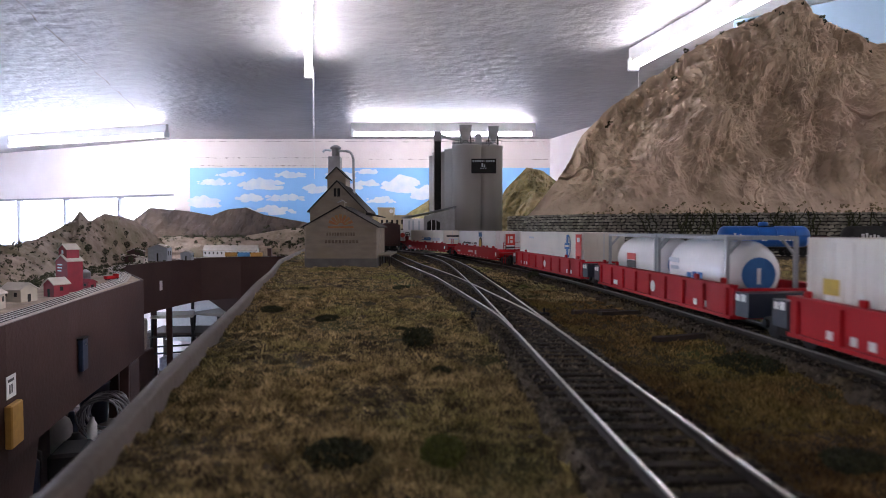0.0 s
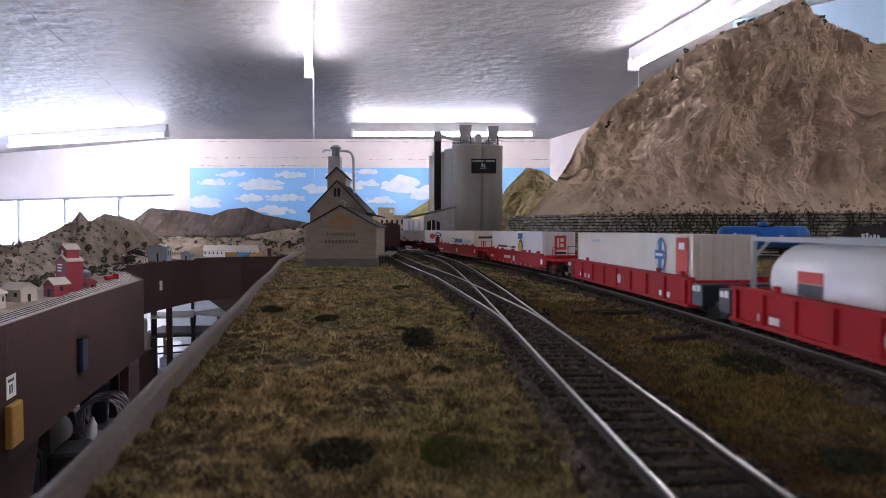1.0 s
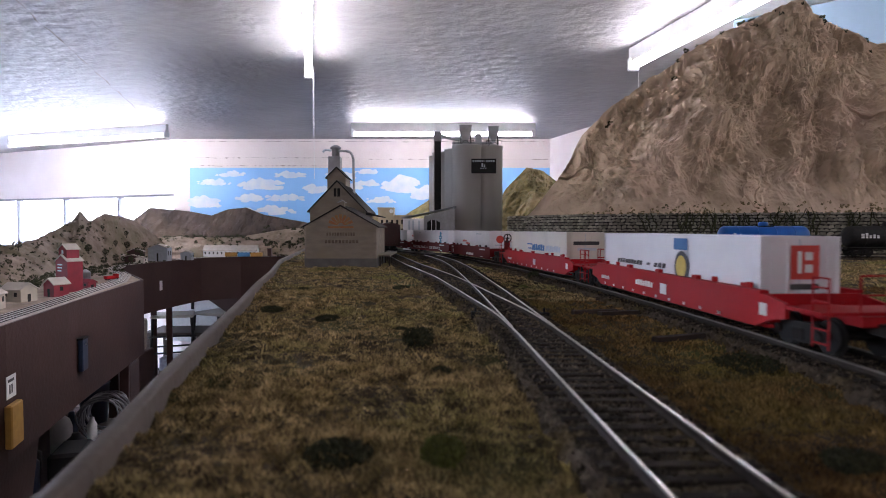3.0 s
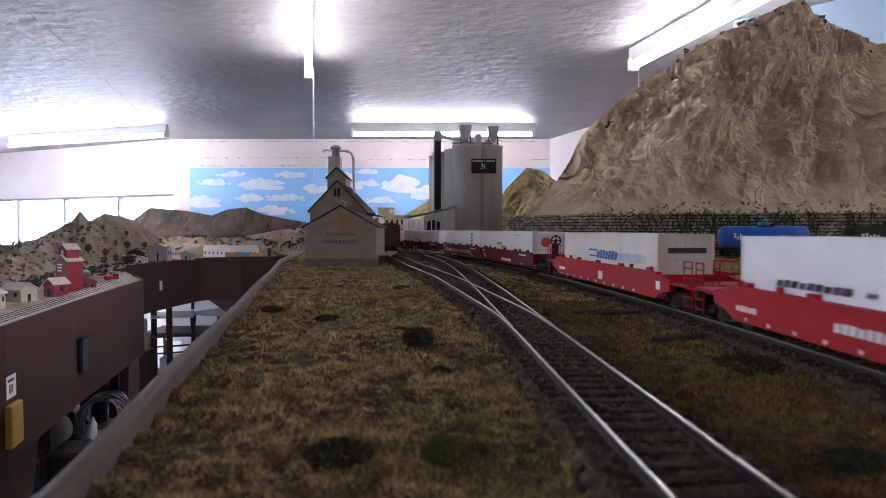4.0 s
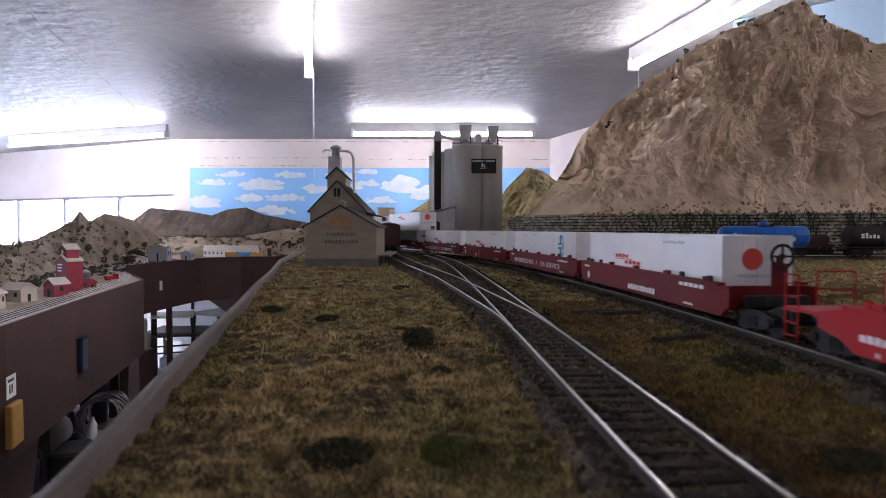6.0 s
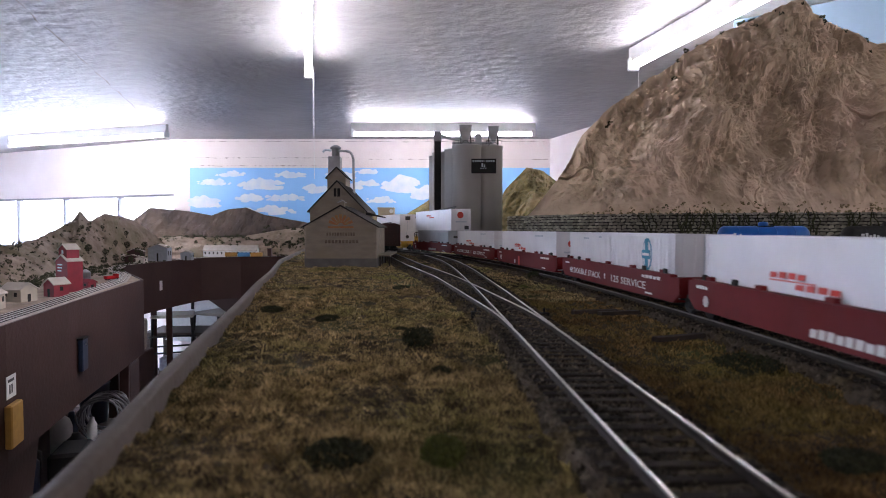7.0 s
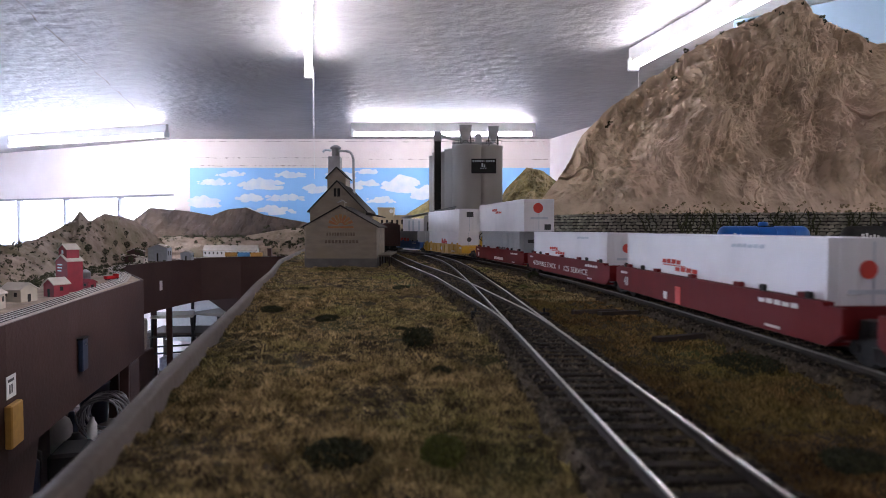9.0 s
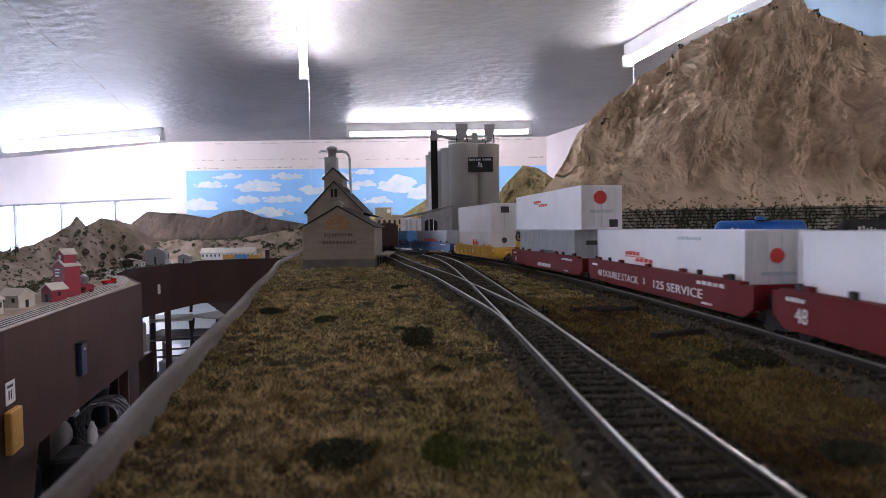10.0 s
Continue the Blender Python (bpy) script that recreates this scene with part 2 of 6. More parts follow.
def soft_noise(x, y, freq, seed):
    """Smooth random field over the plan, about -1 to 1."""
    r = np.random.RandomState(seed).uniform(-1, 1, (256, 256))
    u, v = x * freq + 1000.37, y * freq + 1000.71
    i, j = np.floor(u).astype(int), np.floor(v).astype(int)
    a, b = u - i, v - j
    a, b = a * a * (3 - 2 * a), b * b * (3 - 2 * b)
    g = lambda m, n: r[m % 256, n % 256]
    return (g(i, j) * (1 - a) + g(i + 1, j) * a) * (1 - b) + (g(i, j + 1) * (1 - a) + g(i + 1, j + 1) * a) * b


def turf_height(x, y):
    x, y = np.asarray(x, float), np.asarray(y, float)
    return 0.0009 * soft_noise(x, y, 30, 1) + 0.00075 * soft_noise(x, y, 120, 2) + 0.0016 * soft_noise(x, y, 280, 3) - 0.0006


# ---- room ----
CEIL, FLOOR, BACK = 0.763, -1.22, 5.1


def wall(name, a, b, z0=FLOOR, z1=CEIL, thick=0.12, material=None, label="", openings=()):
    """An upright wall from plan point a to b; openings: (u0, u1, z0, z1) along it."""
    a, b = Vector((*a, 0)), Vector((*b, 0))
    n = (b - a).length
    bm = bmesh.new()
    us = sorted({0.0, n, *(o[0] for o in openings), *(o[1] for o in openings)})
    for u0, u1 in zip(us, us[1:]):
        spans = [(z0, z1)]
        for o in openings:
            if o[0] <= u0 + 1e-6 and u1 <= o[1] + 1e-6:
                spans = [(z0, o[2]), (o[3], z1)]
        for s0, s1 in spans:
            box(bm, u0, u1, 0, thick, s0, s1)
    ang = math.degrees(math.atan2(b.y - a.y, b.x - a.x))
    ob = obj(name, bm, material or M["wall"], pose(a.x, a.y, 0, 0, 0, ang))
    return tagged(ob, label or "pinkish white painted plaster wall", "wall", kind="structure")


W_A, W_B = (-4.9, 6.38), (-2.12, 5.1)
wl = (Vector(W_B) - Vector(W_A)).length
wall("wall_window", W_A, W_B, label="pinkish white wall with a long window band", openings=((0.25, wl - 0.06, -0.42, 0.325),))
wall("wall_back", W_B, (0.86, BACK), label="pinkish white wall above a painted sky")
wall("wall_right", (0.86, BACK), (2.5, -0.6))
wall("wall_right_rear", (2.5, -0.6), (2.5, -3.6))
wall("wall_rear", (2.5, -3.6), (-4.9, -3.6))
# unseen side window, added to bring daylight under the lower deck
wall("wall_left", (-4.9, -3.6), (-4.9, 6.38), label="pinkish white wall with an added side opening", openings=((5.6, 8.4, -0.95, 0.3),))
win = tagged(new("window_2"), "unseen side window added to light the space under the deck", "window", kind="structure")
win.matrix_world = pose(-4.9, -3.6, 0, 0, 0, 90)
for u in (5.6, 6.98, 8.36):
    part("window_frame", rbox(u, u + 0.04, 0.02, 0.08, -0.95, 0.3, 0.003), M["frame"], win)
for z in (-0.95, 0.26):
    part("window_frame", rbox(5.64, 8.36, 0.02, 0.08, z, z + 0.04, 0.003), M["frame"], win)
# glowing panel outside that opening, the added light source
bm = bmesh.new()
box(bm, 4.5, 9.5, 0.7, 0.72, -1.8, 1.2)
tagged(obj("backdrop_daylight", bm, M["day"], pose(-4.9, -3.6, 0, 0, 0, 90)), "glowing white panel added beyond the unseen side window", "sky", kind="structure")
bm = bmesh.new()
box(bm, -5.0, 2.6, -3.7, 6.5, FLOOR - 0.08, FLOOR)
tagged(obj("floor", bm, M["floor"]), "worn wooden plank floor", "floor", kind="structure")
bm = bmesh.new()
box(bm, -5.0, 2.6, -3.7, 6.5, CEIL, CEIL + 0.08)
tagged(obj("ceiling", bm, M["ceil"]), "glossy grey white ceiling with worn patches", "ceiling", kind="structure")

crack = tagged(new("ceiling_crack"), "dark ragged crack across the painted ceiling", "crack", kind="structure")
rng = random.Random(12)
for (x0, y0), (x1, y1), w in (((-1.30, 1.86), (-1.86, 3.9), .012), ((-2.1, 4.98), (.8, 4.99), .016), ((-2.15, 5.0), (-4.6, 6.12), .012), ((-1.85, 3.9), (-1.75, 4.7), .006)):
    bm = bmesh.new()
    n = 90
    prev = None
    for i in range(n + 1):
        f = i / n
        k = 0.012 * noise.noise((f * 14, x0 * 3, 0)) + .004 * noise.noise((f * 60, x0, 3))
        h = w * max(.08, .45 + .9 * noise.noise((f * 22, 5, x0)))
        x, y = x0 + (x1 - x0) * f, y0 + (y1 - y0) * f
        d = Vector((x1 - x0, y1 - y0)).normalized()
        a_ = bm.verts.new((x - d.y * (k - h / 2), y + d.x * (k - h / 2), CEIL - .0015))
        b_ = bm.verts.new((x - d.y * (k + h / 2), y + d.x * (k + h / 2), CEIL - .0015))
        if prev:
            bm.faces.new((prev[0], prev[1], b_, a_))
        prev = (a_, b_)
    part("crack_line", bm, surf("crack_dirt", (.20, .17, .15), (.42, .39, .37), 40, .9), crack)

# ragged board joints in the upper back wall
joints = tagged(new("wall_joints"), "ragged dark joints in the plaster above the sky", "crack", kind="structure")
joint_dirt = surf("joint_dirt", (.30, .25, .22), (.58, .51, .49), 30, .9)
for k, (x0, x1, z) in enumerate(((-2.0, -.75, .612), (-1.95, -.9, .548), (-.6, .84, .60), (-2.1, .84, .742))):
    bm = bmesh.new()
    prev = None
    for i in range(161):
        f = i / 160
        h = .009 * max(.0, noise.noise((f * 40, k * 7.3, 2)) + .12 * noise.noise((f * 190, k, 1)) + .05) + .0004
        c = z + .006 * noise.noise((f * 9, k, 0))
        x = x0 + (x1 - x0) * f
        ring = (bm.verts.new((x, BACK - .0015, c - h)), bm.verts.new((x, BACK - .0015, c + h)))
        if prev:
            bm.faces.new((prev[0], ring[0], ring[1], prev[1]))
        prev = ring
    part("joint_line", bm, joint_dirt, joints)

# window band in the angled wall
ang = math.degrees(math.atan2(W_B[1] - W_A[1], W_B[0] - W_A[0]))
win = tagged(new("window_1"), "long white framed window, glaring daylight behind", "window", kind="structure")
win.matrix_world = pose(W_A[0], W_A[1], 0, 0, 0, ang)
for z in (0.305, -0.42):
    part("window_frame", rbox(0.25, wl - 0.06, 0.01, 0.07, z, z + 0.02, 0.003), M["frame"], win)
us = [0.25, 0.95, 1.62, 2.32, wl - 0.08]
for u in us:
    part("window_frame", rbox(u, u + 0.022, 0.01, 0.07, -0.40, 0.305, 0.003), M["frame"], win)
for u, v in zip(us, us[1:]):
    pane = part("pane", rbox(u + 0.022, v, 0.045, 0.049, -0.40, 0.305, 0), M["glass"], win)
    pane.visible_shadow = False
bm = bmesh.new()
box(bm, -3.0, wl + 0.6, 0.9, 0.92, -1.2, 1.4)
tagged(obj("backdrop_daylight", bm, M["day"], pose(W_A[0], W_A[1], 0, 0, 0, ang)), "plain white daylight beyond the window", "sky", kind="structure")

# painted sky on the back wall
bm = bmesh.new()
box(bm, -2.03, 0.855, BACK - 0.012, BACK - 0.004, -0.45, 0.53)
sky_panel = tagged(obj("backdrop_sky", bm, M["sky"]), "painted blue sky backdrop with white clouds", "backdrop", kind="structure")
rng = random.Random(4)
for cx, cz, w, h in ((-1.70, .470, .27, .07), (-1.84, .405, .30, .07), (-1.46, .375, .40, .13), (-1.22, .465, .26, .08), (-1.92, .235, .30, .13), (-1.55, .27, .24, .09), (-1.27, .275, .36, .09),
                     (-1.02, .345, .24, .10), (-.82, .455, .26, .09), (-.60, .375, .34, .10), (-.60, .49, .24, .06), (-.33, .365, .32, .16), (-.13, .30, .26, .14), (-.50, .26, .26, .08), (.75, .44, .2, .06), (-1.40, .17, .5, .10)):
    bm = bmesh.new()
    for k in range(18):
        f = rng.uniform(-1, 1)
        r = h * (0.46 - 0.34 * abs(f)) * rng.uniform(.6, 1.1)
        x, z = cx + f * w * 0.45, cz + rng.uniform(-.1, .25) * h
        vs = [bm.verts.new((x + 1.35 * r * (1 + .12 * math.sin(5 * t + k)) * math.cos(t), BACK - 0.0135 - 0.0003 * k, z + (r if math.sin(t) > 0 else r * .35) * math.sin(t) * (1 + .12 * math.sin(4 * t + k)))) for t in (2 * math.pi * i / 24 for i in range(24))]
        bm.faces.new(vs)
    part("painted_cloud", bm, M["cloud"], sky_panel)
# blue painted panel behind the mountain
bm = bmesh.new()
prism(bm, [(1.0, 2.2), (2.05, 1.35), (2.07, 1.37), (1.02, 2.22)], -0.1, CEIL - 0.004, "z")
tagged(obj("backdrop_blue", bm, surf("pale_blue_paint", (0.17, 0.25, 0.32), (0.15, 0.22, 0.29), 3, 0.7)), "pale blue painted panel behind the mountain", "backdrop", kind="structure")


def strip_light(a, b, z=0.69, drop=0.05, cords=()):
    """A bare fluorescent batten hung under the ceiling from plan a to b."""
    a, b = Vector((*a, z)), Vector((*b, z))
    n = (b - a).length
    th = tagged(new("strip_light"), "white enamel batten with a glowing fluorescent tube", "ceiling light", group="fluorescent lights")
    th.matrix_world = pose(a.x, a.y, z, 0, 0, math.degrees(math.atan2(b.y - a.y, b.x - a.x)))
    part("housing", rbox(0, n, -0.013, 0.013, 0.012, CEIL - z - 0.001, 0.003), M["lampwhite"], th)
    bm = bmesh.new()
    rod(bm, (0.025, 0, 0), (n - 0.025, 0, 0), 0.014, 20)
    part("tube", bm, M["tube"], th, "glowing white tube")
    for u in (0.0, n - 0.025):
        part("end_cap", rbox(u, u + 0.025, -0.02, 0.02, -0.02, 0.03, 0.004), M["lampwhite"], th)
    for u, l in cords:
        bm = bmesh.new()
        rod(bm, (u, 0.02, 0.0), (u + 0.004, 0.02, -l), 0.0009, 6)
        part("pull_cord", bm, M["paper"], th)
    return th


strip_light((-0.629, 4.343), (0.629, 4.343))
strip_light((-0.563, 2.675), (-0.297, 1.395), cords=((0.03, 0.44), (0.06, 0.32)))
strip_light((0.753, 2.549), (0.939, 1.584), cords=((0.02, 0.17),))
strip_light((-3.357, 4.920), (-1.899, 4.385))
# unseen battens added beside and behind the camera to light rock and fronts
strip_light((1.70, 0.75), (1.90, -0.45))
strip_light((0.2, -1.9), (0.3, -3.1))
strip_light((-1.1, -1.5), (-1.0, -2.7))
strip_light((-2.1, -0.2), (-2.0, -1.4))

# ---- layout boards ----
EDGE = spline([(-.052, -2.0), (-.052, -.9), (-.0512, .03), (-.0578, .0927), (-.0643, .121), (-.0775, .1806), (-.1066, .328), (-.135, .46), (-.16, .59), (-.207, .804),
               (-.240, 1.03), (-.31, 1.5), (-.40, 2.1), (-.60, 3.2), (-.64, 3.6)], 0.008)


def edge_x(y):
    q = EDGE[0]
    return float(np.interp(y, q[:, 1], q[:, 0]))


bm = bmesh.new()
ys = np.concatenate([np.arange(-1.9, 0.04, 0.03), np.arange(.04, .30, .0016), np.arange(.30, .7, .004), np.arange(.7, 1.6, .012), np.arange(1.6, 3.5, 0.06)])
rows_ = []
for y in ys:
    us_ = np.concatenate([np.linspace(0, 0.26, 130), np.linspace(0.27, 0.6, 40), np.linspace(.65, 1.9, 14)])
    xs_ = edge_x(y) + us_
    hs_ = turf_height(xs_, np.full_like(xs_, y))
    rows_.append([bm.verts.new((x, y, h)) for x, h in zip(xs_, hs_)])
for a, b in zip(rows_, rows_[1:]):
    for i in range(len(a) - 1):
        bm.faces.new((a[i], a[i + 1], b[i + 1], b[i])).smooth = True
ground = tagged(obj("ground", bm, M["grassbed"]), "dry brown and green model turf", "ground", kind="structure")

# wooden edge strip and the fascia under it
bm = bmesh.new()
q, t, e = EDGE
prof = [(-0.0024, -0.10), (-0.0024, 0.0034), (-0.0016, 0.0044), (0.0016, 0.0046), (0.0024, 0.0038), (0.0026, -0.10)]
prev = None
for (x, y), (tx, ty) in zip(q, t):
    w = 0.0003 * fbm((x * 60, y * 60, 1), 3)
    ring = [bm.verts.new((x + ty * u + (w if v > 0 else 0), y - tx * u, v + (w if v > 0 else 0))) for u, v in prof]
    if prev:
        for i in range(len(prof) - 1):
            bm.faces.new((prev[i], ring[i], ring[i + 1], prev[i + 1])).smooth = True
    prev = ring
bmesh.ops.recalc_face_normals(bm, faces=bm.faces[:])
tagged(obj("edge_strip", bm, M["lip"]), "worn brown painted wooden edge strip of the layout", "edging", kind="structure")

# timber benchwork under the board
bench = tagged(new("benchwork"), "dark timber benchwork carrying the layout board", "benchwork", kind="structure")
bm = bmesh.new()
prism(bm, [(-.045, -1.88), (-.045, .04), (-.070, .18), (-.150, .59), (-.222, 1.03), (-.29, 1.5), (-.59, 3.2), (1.15, 3.2), (1.7, 1.0), (1.7, -1.88)], -.10, -.02, "z")
part("base_board", bm, M["fascia"], bench)
for x, y in ((.05, -1.8), (1.6, -1.8), (.05, -.2), (1.6, .6), (-.2, 1.9), (1.0, 3.0), (-.45, 3.0)):
    part("leg", rbox(x - .03, x + .03, y - .03, y + .03, FLOOR, -.10, .003), M["fascia"], bench)


# ---- tracks ----
def rail_mesh(name, path, off, z0=0.0035, z1=0.006, w=0.00055, parent=None, s0=0, s1=None, head=None):
    q, t, e = path
    bm = bmesh.new()
    prev = None
    prof = [(-w * .9, z0), (-w * .9, z0 + .0004), (-w * .35, z0 + .0007), (-w * .35, z1 - .0009), (-w * .5, z1 - .0006), (-w * .5, z1 - .0002), (-w * .25, z1),
            (w * .25, z1), (w * .5, z1 - .0002), (w * .5, z1 - .0006), (w * .35, z1 - .0009), (w * .35, z0 + .0007), (w * .9, z0 + .0004), (w * .9, z0)]
    for (x, y), (tx, ty), s in zip(q, t, e):
        if s < s0 or (s1 and s > s1):
            continue
        ring = [bm.verts.new((x + ty * (off + u), y - tx * (off + u), v)) for u, v in prof]
        if prev:
            for i in range(len(prof) - 1):
                f = bm.faces.new((prev[i + 1], ring[i + 1], ring[i], prev[i]))
                f.material_index = 0 if prof[i][1] > z1 - .0008 and prof[i + 1][1] > z1 - .0008 else 1
        prev = ring
    bmesh.ops.recalc_face_normals(bm, faces=bm.faces[:])
    return part(name, bm, [head or M["rail"], M["railside"]], parent)


TIE = None


def track(name, label, path, s0, s1, near=0.0, rails=True, length=0.0275, bed=True, head=None):
    """Rails, sleepers and a ballast bed along a path."""
    global TIE
    th = tagged(new(name), label, "railway track", kind="structure")
    q, t, e = path
    if rails:
        for o in (-0.00825, 0.00825):
            rail_mesh("rail", path, o, parent=th, s0=s0, s1=s1, head=head)
    if TIE is None:
        b = bmesh.new()
        box(b, -0.5, 0.5, -0.0014, 0.0014, 0.0, 0.0026)
        bevel(b, 0.0002)
        TIE = bpy.data.meshes.new("sleeper")
        b.to_mesh(TIE)
        TIE.materials.append(M["tie"])
    far = bmesh.new()
    k = 0
    for s in np.arange(s0, s1, 0.0066):
        x, y = np.interp(s, e, q[:, 0]), np.interp(s, e, q[:, 1])
        tx, ty = np.interp(s, e, t[:, 0]), np.interp(s, e, t[:, 1])
        m = pose(x, y, 0.0011 + random.uniform(-.0002, .0002), 0, 0, math.degrees(math.atan2(-tx, ty)) + random.uniform(-1.5, 1.5)) @ Matrix.Diagonal((length, 1, 1, 1))
        if 0.02 < y < 0.75:
            share("sleeper", TIE, th, m)
        else:
            vs = [far.verts.new(m @ v.co) for v in TIE.vertices]
            for p in TIE.polygons:
                far.faces.new([vs[i] for i in p.vertices])
    tagged(part("far_sleepers", far, M["tie"], th), "dark sleepers of the farther track", kind="stuff")
    if bed:
        bm = bmesh.new()
        prev = None
        for (x, y), (tx, ty), s in zip(q, t, e):
            if s < s0 or s > s1:
                continue
            ring = [bm.verts.new((x + ty * u, y - tx * u, v + 0.0005 * noise.noise((x * 300 + u * 900, y * 300, v)))) for u, v in
                    ((-.0185, -.003), (-.0145, .0028), (-.009, .0031), (0, .0031), (.009, .0031), (.0145, .0028), (.0185, -.003))]
            if prev:
                for i in range(6):
                    bm.faces.new((prev[i + 1], ring[i + 1], ring[i], prev[i]))
            prev = ring
        bmesh.ops.recalc_face_normals(bm, faces=bm.faces[:])
        part("ballast_bed", bm, M["ballast"], th)
        # loose stones
        v, fc = [], []
        rg = np.random.RandomState(5)
        for s in np.arange(s0, min(s1, s0 + 3.2), 0.00045):
            x, y = np.interp(s, e, q[:, 0]), np.interp(s, e, q[:, 1])
            if not 0.03 < y < 0.9:
                continue
            tx, ty = np.interp(s, e, t[:, 0]), np.interp(s, e, t[:, 1])
            for _ in range(14):
                u = rg.uniform(-.0172, .0172)
                z = rg.uniform(.0030, .0037) if abs(u) < .0145 else 0.0030 - (abs(u) - .0145) * .9
                c = np.array((x + ty * u, y - tx * u, z))
                r = rg.uniform(.0004, .0010)
                pts = c + rg.uniform(-1, 1, (4, 3)) * r
                i = len(v)
                v += [tuple(p) for p in pts]
                fc += [(i, i + 1, i + 2), (i, i + 2, i + 3), (i, i + 3, i + 1), (i + 1, i + 3, i + 2)]
        me = bpy.data.meshes.new("loose_ballast")
        me.from_pydata(v, [], fc)
        me.materials.append(M["ballast"])
        ob = new("loose_ballast", me)
        ob.parent = th
        tagged(ob, "fine dark grey ballast stones", kind="stuff")
    return th


SIDING = spline([(.047, -.6), (.0445, -.1), (.0425, .06), (.0405, .0881), (.0385, .142), (.035, .24), (.0315, .29), (.0245, .34), (.0150, .41), (.0025, .50), (-.0205, .62), (-.031, .67), (-.053, .80),
                 (-.075, .93), (-.095, 1.05), (-.16, 1.5), (-.19, 1.8)])
BRANCH = spline([(.0385, .142), (.0358, .22), (.0342, .27), (.0327, .31), (.0298, .39), (.0270, .45), (.0208, .58), (.0155, .66), (.0065, .76), (-.012, .88), (-.040, 1.0)])
track("main_track", "main line track on dark ballast", MAIN, 1.35, 5.6, head=M["railworn"])
track("siding_track", "shiny railed siding curving past the elevator", SIDING, 0.3, 2.3)
track("branch_track", "turnout branch joining the main line", BRANCH, 0.05, 0.72)
track("yard_track", "back siding below the stone wall", spline([(0.16, 1.25), (0.32, 0.99), (.48, .90), (.7, .86), (1.0, .84), (1.6, .82)]), 0.1, 1.4)

# ---- train ----
CW = 0.028


def container(name, length, material, label, height=0.0315, ribs=True):
    """A shipping container with corner posts, rails, side ribs and doors; lying a little above the origin, front towards +x."""
    th = tagged(new(name), label, "shipping container", group="containers on the train")
    a, w, b0 = length / 2, CW / 2, .0026
    part("body", rbox(-a + .0006, a - .0006, -w + .0004, w - .0004, b0 + 0.0006, height - .0004, 0.0002), material, th)
    bm = bmesh.new()
    for x in (-a, a - .0011):
        for y in (-w, w - .0011):
            box(bm, x, x + .0011, y, y + .0011, b0, height)
    for z in (b0, height - .0010):
        for y in (-w, w - .0008):
            box(bm, -a + .0011, a - .0011, y, y + .0008, z, z + .0010)
        for x in (-a, a - .0008):
            box(bm, x, x + .0008, -w + .0011, w - .0011, z, z + .0010)
    part("corner_frame", bm, material, th)
    if ribs:
        bm = bmesh.new()
        n = max(6, int(length / 0.0042))
        for i in range(n):
            x = -a + .003 + (length - .006) * i / (n - 1)
            for y in (-w + .0001, w - .0004):
                box(bm, x - .0006, x + .0006, y, y + .0003, b0 + .0012, height - .0012)
        tagged(part("corrugation", bm, material, th), kind="stuff")
    for y in (-w + .004, -w + .0095, w - .0098, w - .0043):
        bm = bmesh.new()
        rod(bm, (a - .0002, y, b0 + .0012), (a - .0002, y, height - .0014), .0003, 6)
        part("lock_bar", bm, material, th)
    part("door_seam", rbox(a - .0006, a - .0003, -.0002, .0002, b0 + .001, height - .001, 0), M["inkpale"], th)
    return th


def bar(name, th, x0, x1, z0, z1, mat, y=-CW / 2 - .0002, label="", slant=0.0):
    """A thin painted bar on the near side."""
    bm = bmesh.new()
    prism(bm, [(x0, z0), (x1, z0), (x1 + slant, z1), (x0 + slant, z1)], y, y + .0002)
    return part(name, bm, mat, th, label)


def end_bar(name, th, x, y0, y1, z0, z1, mat, label=""):
    return part(name, rbox(x, x + .0002, y0, y1, z0, z1, 0), mat, th, label)


def disc(name, th, c, r, mat, axis, label="", seg=24):
    bm = bmesh.new()
    c = Vector(c)
    rod(bm, c, c + Vector(axis) * 0.0002, r, seg)
    return part(name, bm, mat, th, label)


def word_bars(th, x0, x1, z0, z1, mat, n, name="lettering", y=-CW / 2 - .0002, slant=0.0004):
    """Unreadable or brand writing as a row of plain bars."""
    w = (x1 - x0) / n
    for i in range(n):
        bar(name, th, x0 + i * w, x0 + i * w + w * .74, z0, z1 - (0 if i % 3 else (z1 - z0) * .12), mat, y, slant=slant)


